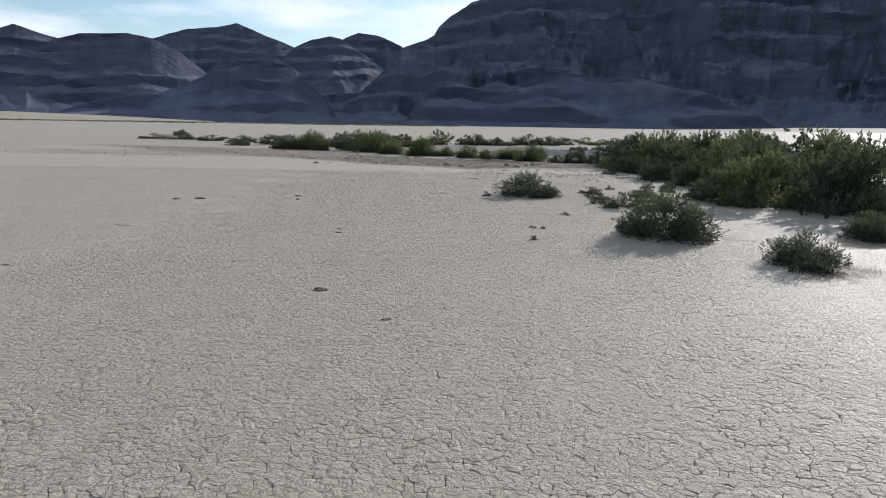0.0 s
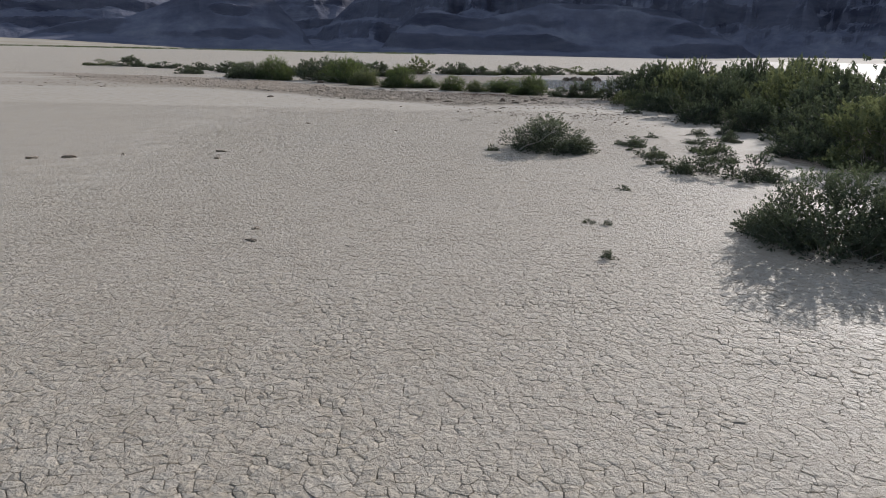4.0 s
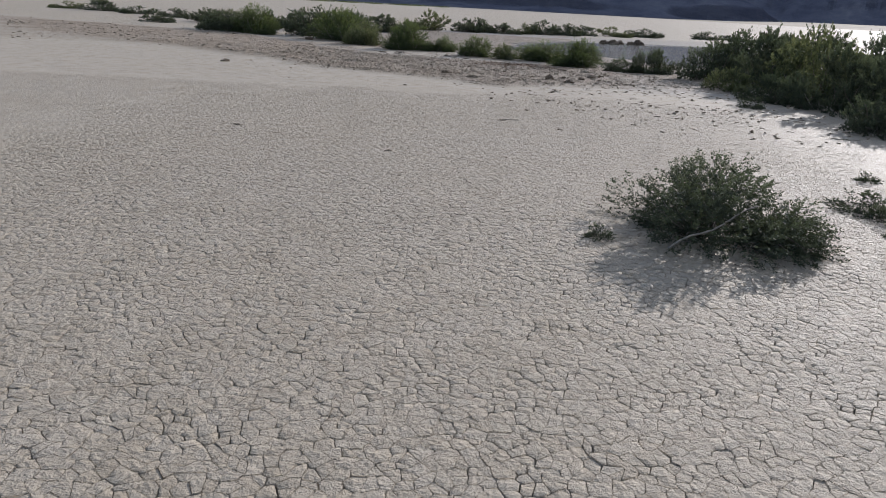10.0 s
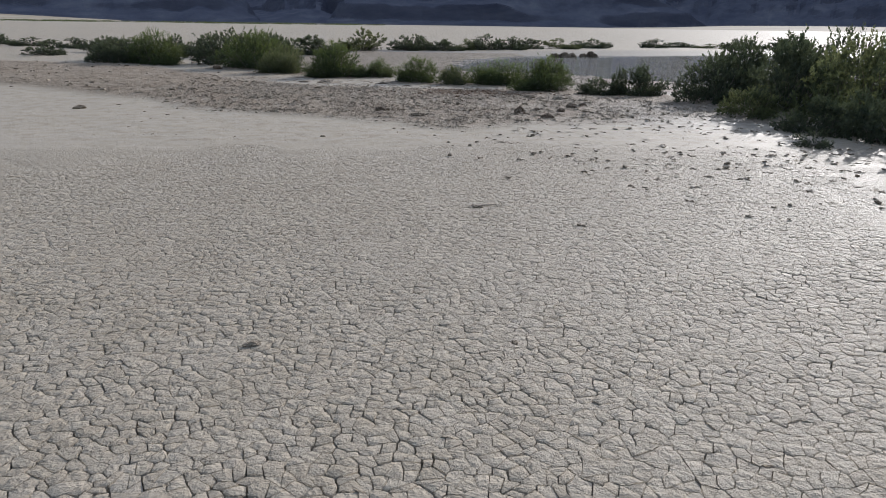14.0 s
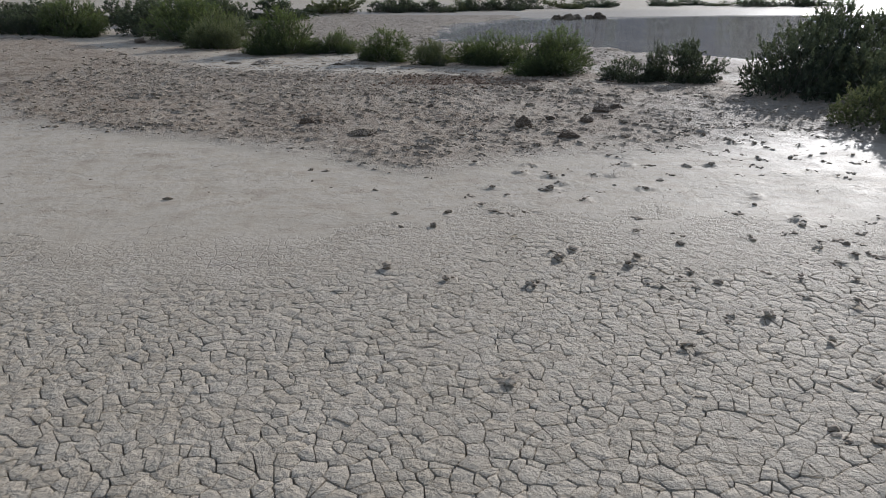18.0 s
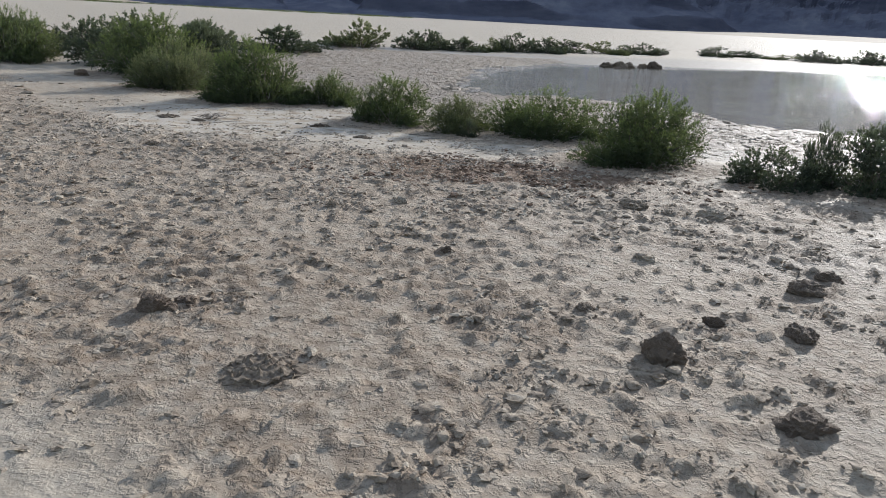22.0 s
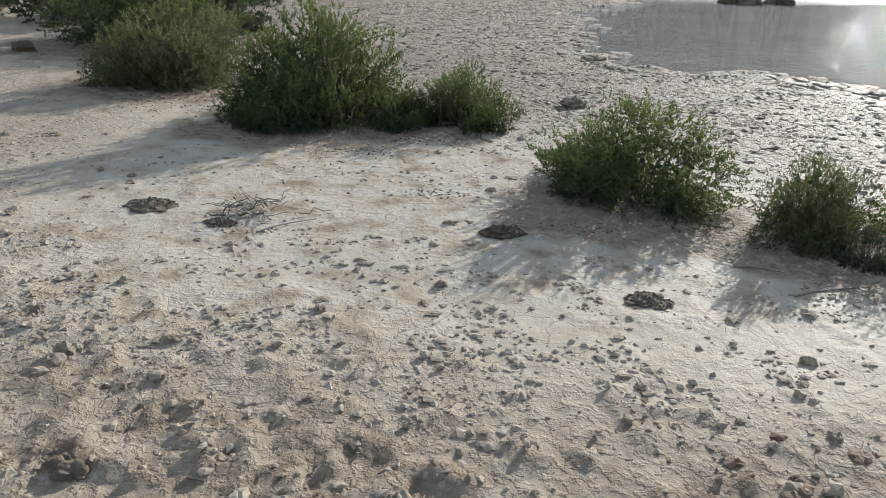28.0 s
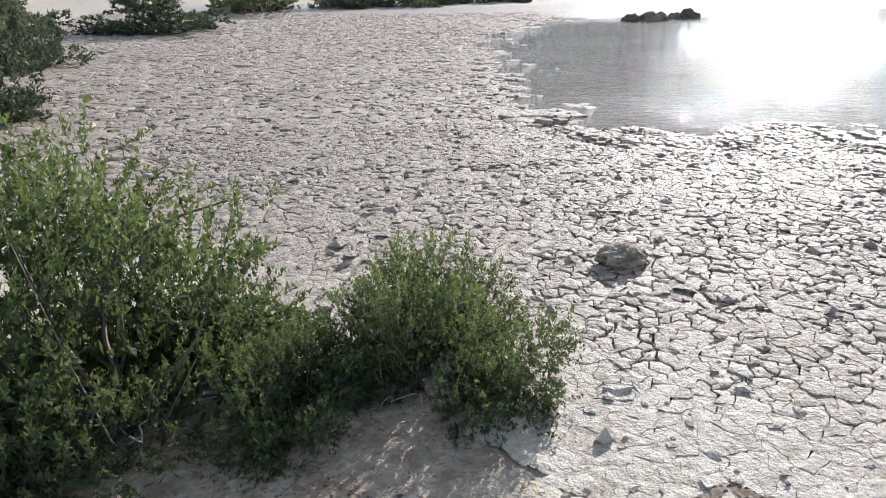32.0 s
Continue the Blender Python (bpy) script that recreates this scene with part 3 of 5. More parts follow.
# ---- mountains ----
def mountain(line, dist, depth, seed, label, strata=70.0, cliff=0.5, mat=None, name="mountain", rough=1.0):
    """A mountain side seen across the flat: line gives its crest as (degrees right of ahead, degrees up)."""
    a0, e0 = np.array(line).T
    az = np.linspace(a0[0], a0[-1], int((a0[-1] - a0[0]) / 0.17) + 8)
    s = np.concatenate([np.linspace(0, 1, 64 if cliff else 12), [1.06, 1.3]])
    A, S = np.meshgrid(np.radians(az), s)
    deg = np.degrees(A)
    crest = np.interp(deg, a0, e0) + rough * 0.13 * (fbm(deg * 100, 0 * deg, 60, seed + 4, 4) - 0.5) * np.minimum(1, np.interp(deg, a0, e0))
    high = dist * np.tan(np.radians(np.maximum(crest, 0.02)))
    R = dist - depth * (1 - S)
    X, Y = R * np.sin(A), R * np.cos(A)
    arc = dist * A
    # spurs and gullies run down the slope
    spur = np.abs(2 * fbm(arc + 0.25 * R, R * 0.35, 330, seed, 4) - 1)
    rib = np.abs(2 * fbm(arc - 0.15 * R, R * 0.3, 120, seed + 2, 3) - 1)
    t = np.clip(S + (0.30 * (0.30 - spur) + 0.16 * (0.25 - rib)) * np.sin(np.clip(S, 0, 1) * math.pi) * rough, 0, 1)
    Z = high * (0.30 * t + 0.70 * t**1.7)
    # level beds of rock stand out as cliffs above their scree
    tilt_ = 14 * (fbm(X, Y, 900, seed + 6, 2) - 0.5) + 0.02 * arc
    q = (Z + tilt_) / strata
    q = q + 1.1 * (fbm(arc, Z, 300, seed + 8, 4) - 0.5)
    stand = cliff * smooth(0.42, 0.62, fbm(arc, Z * 3, 240, seed + 9, 3)) * smooth(0.04, 0.25, t) * smooth(1.0, 0.93, S)
    Z = Z + stand * strata * (smooth(0.45, 0.75, q - np.floor(q)) - (q - np.floor(q)))
    Z = Z + rough * smooth(0, 60, Z) * smooth(1.0, 0.9, S) * 9 * (fbm(X, Y, 70, seed + 3, 3) - 0.5)
    Z = np.where(S > 1, high * (1 - (S - 1) * 1.5), Z)
    Z[0] = -2.0
    n = len(az)
    i = (np.arange(len(s) - 1)[:, None] * n + np.arange(n - 1)[None, :]).ravel()
    me = mesh_np(name, np.stack([X.ravel(), Y.ravel(), Z.ravel()], 1), [np.stack([i, i + 1, i + n + 1, i + n], 1)], False)
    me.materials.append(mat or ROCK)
    return tagged(new(name, me), label, "mountain", kind="structure")


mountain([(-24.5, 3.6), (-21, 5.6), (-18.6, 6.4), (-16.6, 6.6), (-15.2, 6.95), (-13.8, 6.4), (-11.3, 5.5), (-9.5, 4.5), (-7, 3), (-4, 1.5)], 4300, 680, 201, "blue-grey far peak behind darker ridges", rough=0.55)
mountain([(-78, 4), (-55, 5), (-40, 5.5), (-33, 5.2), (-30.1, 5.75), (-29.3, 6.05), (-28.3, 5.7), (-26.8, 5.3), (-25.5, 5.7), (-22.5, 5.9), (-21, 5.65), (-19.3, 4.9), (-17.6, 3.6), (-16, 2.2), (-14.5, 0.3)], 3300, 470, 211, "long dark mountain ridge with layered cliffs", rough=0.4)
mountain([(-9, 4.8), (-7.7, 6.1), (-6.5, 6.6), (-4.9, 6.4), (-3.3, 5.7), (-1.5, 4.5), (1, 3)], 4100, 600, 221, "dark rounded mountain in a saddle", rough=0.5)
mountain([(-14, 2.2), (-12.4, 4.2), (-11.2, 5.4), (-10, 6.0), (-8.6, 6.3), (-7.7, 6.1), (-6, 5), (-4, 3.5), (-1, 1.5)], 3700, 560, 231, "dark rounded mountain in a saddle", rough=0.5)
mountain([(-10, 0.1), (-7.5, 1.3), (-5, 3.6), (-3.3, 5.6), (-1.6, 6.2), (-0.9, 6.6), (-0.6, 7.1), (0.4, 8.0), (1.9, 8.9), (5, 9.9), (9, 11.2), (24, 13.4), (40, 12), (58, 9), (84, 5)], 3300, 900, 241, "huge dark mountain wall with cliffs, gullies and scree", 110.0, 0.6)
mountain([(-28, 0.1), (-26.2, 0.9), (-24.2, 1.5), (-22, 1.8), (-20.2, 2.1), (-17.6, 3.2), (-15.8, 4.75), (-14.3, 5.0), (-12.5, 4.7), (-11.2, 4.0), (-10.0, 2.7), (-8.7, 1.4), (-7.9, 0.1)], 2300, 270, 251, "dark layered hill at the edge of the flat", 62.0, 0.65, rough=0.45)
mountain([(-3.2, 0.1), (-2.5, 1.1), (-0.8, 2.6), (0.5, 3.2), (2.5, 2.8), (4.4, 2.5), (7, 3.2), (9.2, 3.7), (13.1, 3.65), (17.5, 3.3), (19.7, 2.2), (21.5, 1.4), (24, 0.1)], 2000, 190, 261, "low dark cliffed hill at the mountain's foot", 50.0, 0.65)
mountain([(-48, 0.3), (-40, 0.55), (-30, 0.50), (-25, 0.38), (-21, 0.22), (-17, 0.05)], 1750, 500, 271, "pale sandy fan below the mountains", 30.0, 0.0, SAND, "sand_fan", 0.3)
mountain([(17, 0.02), (21, 0.1), (25, 0.26), (30, 0.3), (38, 0.3), (46, 0.05)], 1250, 400, 281, "pale sandy fan below the mountains", 30.0, 0.0, SAND, "sand_fan", 0.3)


# ---- plants ----
def unit(v):
    return v / np.maximum(np.linalg.norm(v, axis=-1, keepdims=True), 1e-9)


def leaf_mesh(name, rng, base, along, length, width, lit_growth=None):
    """Narrow pointed leaves from arrays of roots and directions; the last array colours new growth and sunlit tops
    pale, shaded leaves dark.
    """
    n = len(base)
    side = unit(np.cross(along, rng.normal(size=(n, 3))))
    lift = unit(np.cross(side, along))
    ln, wd = (length * rng.uniform(0.6, 1.3, n))[:, None], (width * rng.uniform(0.7, 1.3, n))[:, None]
    v = np.stack([base - side * wd * 0.5, base + side * wd * 0.5 + lift * wd * 0.2, base + along * ln], 1).reshape(-1, 3)
    me = mesh_np(name, v, [np.arange(3 * n).reshape(-1, 3)], False)
    me.attributes.new("lit_growth", "FLOAT", "POINT").data.foreach_set("value", np.repeat(np.zeros(n) if lit_growth is None else lit_growth, 3).astype(np.float32))
    return me


def tube_mesh(name, lines, radii):
    """Tapered three-sided tubes: lines (n, k, 3), radii (n, k)."""
    n, k, _ = lines.shape
    d = unit(np.gradient(lines, axis=1))
    s = unit(np.cross(d, np.array([0.31, 0.52, 0.79])))
    u = np.cross(d, s)
    ang = np.arange(3) * math.tau / 3
    ring = lines[:, :, None] + radii[:, :, None, None] * (np.cos(ang)[:, None] * s[:, :, None] + np.sin(ang)[:, None] * u[:, :, None])
    v = ring.reshape(-1, 3)
    a = (np.arange(n)[:, None, None] * k + np.arange(k - 1)[None, :, None]) * 3 + np.arange(3)[None, None, :]
    b = a - np.arange(3) + (np.arange(3) + 1) % 3
    quads = np.stack([a, b, b + 3, a + 3], -1).reshape(-1, 4)
    return mesh_np(name, v, [quads], True)


def bush_meshes(seed, twigs, leaves, length, width, open_=0.3, upright=0.6, crowns=4, leaf=None):
    """Foliage, stems and dead twigs of a shrub of unit half-width and unit height."""
    rng = np.random.RandomState(seed)
    # a low dome, built of many small crowns, leafy down to the ground
    u = rng.uniform(0.0, 1.0, crowns) ** 1.9
    u[0] = 1.0
    belt = np.where(u > 0.22, np.sqrt(np.clip(1 - ((u - 0.22) / 0.78) ** 2, 0, 1)), 0.9)
    az, rr = rng.uniform(0, math.tau, crowns), rng.uniform(0.35, 1.0, crowns) ** 0.5
    cr = np.stack([np.cos(az) * belt * rr * 0.82, np.sin(az) * belt * rr * 0.82], 1)
    cz = u * 0.80 * (1 + 0.11 * rng.normal(size=crowns) * u)
    cw = rng.uniform(0.17, 0.34, crowns)
    which = rng.choice(crowns, twigs, p=cw**2 / (cw**2).sum())
    th, ph = rng.uniform(0, math.tau, twigs), np.arccos(rng.uniform(-0.8, 1.0, twigs))
    rad = rng.uniform(open_, 1.0, twigs) ** 0.5 * np.where(rng.rand(twigs) < 0.07, 1.35, 1.0)
    out = np.stack([np.sin(ph) * np.cos(th), np.sin(ph) * np.sin(th), np.cos(ph)], 1)
    lean = out[:, 2]
    tip = np.concatenate([cr, cz[:, None]], 1)[which] + out * (cw[which] * rad)[:, None]
    tip[:, 2] = np.abs(tip[:, 2]) * 0.9 + 0.03
    out = unit(out + unit(tip) * 0.8)
    way = unit(out * (1 - upright) + np.array([0, 0, upright]) + rng.normal(size=(twigs, 3)) * 0.16)
    reach = rng.uniform(0.08, 0.17, twigs)
    t = rng.rand(twigs, leaves)
    base = tip[:, None] + way[:, None] * (t - 0.75)[..., None] * reach[:, None, None] + rng.normal(size=(twigs, leaves, 3)) * 0.007
    base = base.reshape(-1, 3)
    # bring the crown to unit half-width and height
    lo, hi = np.percentile(base, 1.5, 0), np.percentile(base, 98.5, 0)
    hi[2] = np.percentile(base[:, 2], 99.6)
    mid2, grow = (lo + hi) / 2, 2 / (hi - lo)
    mid2[2], grow[2] = 0, 0.97 / hi[2]
    base, tip, cr = (base - mid2) * grow, (tip - mid2) * grow, (cr - mid2[:2]) * grow[:2]
    along = unit(np.repeat(way, leaves, 0) * 0.6 + rng.normal(size=(twigs * leaves, 3)) * 0.7)
    # clump tops coloured as sunlit, undersides and low leaves as shaded
    lit_tips = np.clip((0.45 + 0.55 * t) * smooth(-0.25, 0.85, lean)[:, None] * (0.45 + 0.55 * smooth(0.1, 0.8, tip[:, 2]))[:, None] * rng.uniform(0.75, 1.25, (twigs, 1)), 0, 1).ravel()
    base[:, 2] = np.maximum(base[:, 2], 0.012)
    # large inner leaves added to block light through the crown, with shade in their colour
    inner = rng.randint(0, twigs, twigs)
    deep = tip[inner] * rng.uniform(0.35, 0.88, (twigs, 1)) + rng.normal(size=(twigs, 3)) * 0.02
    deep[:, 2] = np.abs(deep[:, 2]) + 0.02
    base, along, lit_tips = np.concatenate([base, deep]), unit(np.concatenate([along, rng.normal(size=(twigs, 3))])), np.concatenate([lit_tips, np.zeros(twigs)])
    stretch = np.concatenate([np.ones(len(along) - twigs), np.full(twigs, 2.8 if twigs > 2000 else 1.6)])
    foliage = leaf_mesh("foliage", rng, base, along, length * stretch, width * stretch, lit_tips)
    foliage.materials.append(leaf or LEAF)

    def branch_lines(m, k, wide):
        pick = rng.choice(twigs, m, replace=False)
        root = np.concatenate([cr[which[pick]] * 0.45 + rng.normal(size=(m, 2)) * 0.07, np.zeros((m, 1))], 1)
        s = np.linspace(0, 1, k)[None, :, None]
        lines = root[:, None] * (1 - s) + tip[pick][:, None] * s * 0.97 + rng.normal(size=(m, 1, 3)) * 0.12 * np.sin(s * 3.1)
        lines[:, :, 2] = np.abs(lines[:, :, 2])
        lines[:, 0, 2] = -0.03
        return lines, np.linspace(wide, wide * 0.2, k)[None, :] * rng.uniform(0.7, 1.2, (m, 1))

    lines, radii = branch_lines(60, 5, 0.011)
    stems = tube_mesh("branchwork", lines, radii)
    stems.materials.append(BARK)
    limbs = []
    for _ in range(7):
        limb = tube_mesh("stem", *branch_lines(1, 8, 0.02))
        limb.materials.append(BARK)
        limbs.append(limb)
    m = 45
    a, rr = rng.uniform(0, math.tau, m), rng.uniform(0.45, 1.0, m)
    start = np.stack([np.cos(a) * rr * 0.85, np.sin(a) * rr * 0.85, rng.uniform(0.01, 0.12, m)], 1)
    go = unit(np.stack([np.cos(a), np.sin(a), rng.uniform(-0.05, 0.75, m)], 1) + rng.normal(size=(m, 3)) * 0.4)
    go[:, 2] = np.abs(go[:, 2])
    s = np.linspace(0, 1, 4)[None, :, None]
    lines = start[:, None] + go[:, None] * s * rng.uniform(0.12, 0.36, (m, 1, 1)) + rng.normal(size=(m, 4, 3)) * 0.012
    dead = tube_mesh("dead_brushwood", lines, np.linspace(0.006, 0.002, 4)[None, :] * np.ones((m, 1)))
    dead.materials.append(TWIG)
    m = 900
    a, rr = rng.uniform(0, math.tau, m), rng.uniform(0.2, 1.0, m) ** 0.6 * 1.12
    base = np.stack([np.cos(a) * rr, np.sin(a) * rr, rng.uniform(0.006, 0.03, m)], 1)
    litter = leaf_mesh("litter", rng, base, unit(np.stack([rng.normal(size=m), rng.normal(size=m), rng.normal(size=m) * 0.15], 1)), 0.06, 0.012)
    litter.materials.append(LITTER)
    return foliage, stems, dead, limbs, litter


NEAR = [bush_meshes(101 + k, 2250, 22, 0.029, 0.0140, 0.5, up, crowns) for k, (up, crowns) in enumerate(((0.20, 46), (0.14, 50), (0.26, 44)))]
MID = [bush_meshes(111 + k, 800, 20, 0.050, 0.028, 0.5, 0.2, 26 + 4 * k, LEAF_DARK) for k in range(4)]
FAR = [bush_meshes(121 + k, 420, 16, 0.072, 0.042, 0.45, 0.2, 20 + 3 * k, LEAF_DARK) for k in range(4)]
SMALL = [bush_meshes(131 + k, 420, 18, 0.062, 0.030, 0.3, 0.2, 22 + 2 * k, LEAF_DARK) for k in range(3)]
RECOLOURED = {}


def bush(kit, x, y, width, height, turn, label, group, depth=None, pale=False, name="shrub"):
    z = float(base_z(x, y)) - 0.015
    depth = depth or width
    e = thing(name, (x, y, z), label, "shrub", group, turn, (width / 2.0, depth / 2.0, height))
    f = kit[0]
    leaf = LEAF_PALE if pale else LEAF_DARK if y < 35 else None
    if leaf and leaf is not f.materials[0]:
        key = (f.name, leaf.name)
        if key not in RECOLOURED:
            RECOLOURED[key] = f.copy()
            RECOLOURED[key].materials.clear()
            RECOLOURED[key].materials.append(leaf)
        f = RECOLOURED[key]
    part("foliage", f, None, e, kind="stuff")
    part("branchwork", kit[1], None, e, kind="stuff")
    part("dead_brushwood", kit[2], None, e, kind="stuff")
    if kit in NEAR:
        part("litter", kit[4], None, e, "dark fallen leaves and twigs", "stuff")
    for limb in kit[3] if kit in NEAR else kit[3][:3]:
        part("stem", limb, None, e)
    return e


G_PLAYA, G_POND, G_THICK, G_FAR, G_SMALL = "shrubs on the open flat", "shrubs along the pond", "shrubs of the thicket", "far shrubs", "small plants on the flat"
L_NEAR = "rounded green desert shrub with grey stems on bare clay"
# the open flat
lone = bush(NEAR[1], 2.06, 18.40, 1.34, 0.60, 3.2, "single rounded dark green shrub with dead twigs at its foot", G_PLAYA, 1.75)
bush(NEAR[0], 3.42, 11.55, 1.55, 0.76, 2.0, "broad dark green shrub on cracked clay", G_PLAYA, 1.1)
bush(NEAR[2], 4.65, 9.45, 1.35, 0.45, 1.1, "low dark green shrub on shiny cracked clay", G_PLAYA, 0.9)
bush(NEAR[0], 6.9, 11.8, 1.1, 0.46, 0.2, "low dark green shrub on shiny cracked clay", G_PLAYA, 0.9)
k = np.linspace(0, 1, 9)
bough = np.stack([-0.62 + 0.62 * k, -0.78 + 0.10 * k, 0.08 + 0.30 * k + 0.02 * np.sin(k * 9)], 1)[None]
part("dead_branch", tube_mesh("dead_branch", bough, (0.011 - 0.006 * k)[None]), TWIG, lone, "bleached bare branch").matrix_parent_inverse = lone.matrix_basis.to_3x3().to_4x4().inverted()
# along the pond
bush(NEAR[0], -1.14, 41.38, 1.6, 1.07, 0.3, "large open green shrub with grey dead branches at its foot", G_POND, 1.15)
bush(NEAR[1], -1.78, 41.2, 0.95, 0.42, 2.2, "low grey-green skirt of a large shrub", G_POND, 0.6)
bush(NEAR[2], -0.42, 41.25, 0.75, 0.36, 0.9, "low grey-green shrub with dry twigs between two larger ones", G_POND, 0.5)
bush(NEAR[2], 0.17, 41.45, 1.0, 0.58, 1.7, "bright green bushy shrub at the edge of the mud", G_POND, 0.8)
bush(NEAR[2], -2.95, 42.75, 1.75, 0.90, 4.0, "pale grey-green shrub with feathery tops", G_POND, 1.2, True)
bush(NEAR[1], -4.05, 45.3, 2.7, 1.32, 2.6, "tall deep green shrub beside the path to the pond", G_POND, 1.7)
bush(NEAR[0], -8.3, 47.8, 2.9, 1.28, 5.2, "wide dark green shrub at the clay's edge", G_POND, 1.7)
bush(MID[1], -4.6, 52.0, 2.0, 1.15, 0.9, L_NEAR, G_POND)
bush(MID[3], -10.6, 49.8, 1.5, 0.86, 2.2, L_NEAR, G_POND)
bush(MID[2], -10.0, 48.6, 1.9, 0.95, 3.1, L_NEAR, G_POND)
bush(MID[0], -3.75, 47.4, 1.8, 1.15, 1.4, L_NEAR, G_POND)
bush(MID[3], -5.6, 48.0, 2.6, 1.3, 5.0, L_NEAR, G_POND)
bush(NEAR[1], 1.15, 39.40, 1.36, 0.70, 5.4, "dense dome-shaped green shrub on white crust", G_POND, 0.95)
bush(NEAR[0], 2.2, 38.75, 1.0, 0.52, 0.5, "sparse grey-green shrub with dry stalks", G_POND, 0.6, True)
bush(SMALL[0], 2.27, 38.3, 0.30, 0.27, 1.5, "small bright green tuft beside a sparse shrub", G_POND)
bush(NEAR[2], 3.4, 38.45, 1.62, 0.68, 2.9, "green shrub with feathery tops at the pond's bank", G_POND, 0.8)
bush(NEAR[0], 4.28, 36.85, 1.85, 0.86, 3.7, "large rounded green shrub at the pond's bank", G_POND, 1.1)
bush(MID[1], 4.55, 38.4, 0.65, 0.46, 2.0, L_NEAR, G_POND)
bush(MID[2], 5.4, 35.75, 0.9, 0.43, 1.0, L_NEAR, G_POND)
bush(MID[3], 5.95, 35.8, 0.38, 0.68, 0.0, "narrow upright green shrub", G_POND)
bush(MID[0], 6.5, 35.6, 1.1, 0.72, 4.4, L_NEAR, G_POND)
# the thicket
for k, (x, y, w, h) in enumerate(((7.9, 27.9, 1.8, 1.3), (8.3, 26.3, 2.0, 1.3), (9.3, 24.3, 2.2, 1.6), (7.3, 33.6, 1.6, 1.0), (8.4, 32.2, 2.1, 1.5), (8.5, 34.6, 2.0, 1.4), (9.9, 33.2, 2.3, 1.6), (8.6, 30.2, 2.1, 1.55), (10.2, 28.6, 2.5, 1.65), (10.5, 26.0, 2.4, 1.7), (10.6, 31.0, 2.4, 1.6), (7.6, 20.0, 1.6, 0.9), (7.2, 16.6, 2.0, 1.25), (8.5, 15.6, 2.5, 1.55), (8.1, 19.0, 2.2, 1.3), (9.9, 17.2, 2.6, 1.6), (8.9, 21.8, 2.3, 1.5), (10.8, 21.0, 2.6, 1.7), (10.6, 14.2, 2.4, 1.4), (11.5, 24.0, 2.8, 1.8), (11.8, 29.5, 2.6, 1.7), (10.6, 36.0, 2.2, 1.3), (13.0, 33.0, 2.8, 1.6), (7.0, 24.6, 1.3, 0.66), (7.0, 28.9, 1.2, 0.6), (7.5, 22.6, 1.5, 0.8), (6.5, 17.9, 1.3, 0.62), (6.9, 31.0, 1.1, 0.55))):
    bush(MID[k % 4], x, y, w, h, k * 1.3, "tall dark green shrub in a dense thicket", G_THICK, w * 0.85, k % 5 == 2)
# small plants on the flat
for k, (x, y, w, h) in enumerate(((1.50, 12.5, 0.13, 0.06), (1.68, 12.42, 0.10, 0.07), (2.35, 14.4, 0.20, 0.07), (1.04, 18.0, 0.22, 0.13), (1.38, 11.15, 0.13, 0.09), (3.79, 19.35, 0.6, 0.18), (4.59, 20.7, 0.26, 0.13), (5.9, 21.5, 0.45, 0.15), (5.22, 19.8, 0.5, 0.18), (6.45, 21.5, 0.4, 0.2), (6.1, 20.3, 0.28, 0.14), (4.9, 18.4, 0.6, 0.27), (3.67, 17.6, 0.5, 0.19), (3.46, 16.7, 0.34, 0.24), (3.75, 15.9, 0.7, 0.36), (4.4, 15.4, 0.8, 0.38), (4.62, 17.1, 0.5, 0.3), (3.53, 18.4, 0.17, 0.1), (6.06, 27.5, 0.5, 0.24), (3.75, 18.95, 0.35, 0.16), (6.0, 20.1, 0.42, 0.26))):
    bush(SMALL[k % 3], x, y, w, h, k * 1.9, "small low green plant on cracked clay", G_SMALL, name="small_plant")
# the far side of the pond and the flat
rng = random.Random(5)
for k, (x, y, w, h) in enumerate(((-3.2, 58.5, 3.1, 1.0), (-0.8, 66.6, 3.8, 1.35), (2.1, 66, 2.4, 0.9), (3.0, 67, 2.2, 0.95), (4.5, 67, 2.6, 0.7), (6.1, 68, 1.4, 0.76), (7.6, 69.2, 2.4, 1.0), (9.4, 69.6, 2.2, 0.85), (11.2, 72.5, 2.6, 0.75), (13.6, 73, 2.8, 0.75), (16.6, 75.7, 2.9, 0.7), (22.8, 78.9, 2.8, 0.7), (25.5, 80.6, 2.8, 0.46), (27.3, 79, 2.9, 0.35), (29.2, 77.6, 3.4, 0.8), (33, 78, 3.6, 0.9), (-24.3, 69.3, 2.9, 0.9), (-27.5, 71, 2.6, 0.55), (-20.5, 66.5, 2.6, 0.55), (-17.0, 63.5, 2.4, 0.6), (-13.4, 58.5, 2.6, 0.8), (-11.5, 56.5, 2.2, 0.8), (-9.4, 55.2, 2.4, 0.95), (-7.2, 53.2, 2.4, 1.1), (-6.2, 57.5, 2.4, 1.0), (-8.3, 49.0, 1.8, 0.9), (-14.8, 54.0, 1.8, 0.55))):
    if x > 1 and y > 60:
        x, y, w, h = 1.3 + (x - 1.3) * 1.08, 26.6 + (y - 26.6) * 1.08, w * 1.08, h * 1.08
    bush(FAR[k % 4], x, y, w, h, k * 2.1, "grey-green shrub on the far flat", G_FAR, w * 0.8, k % 4 == 1)


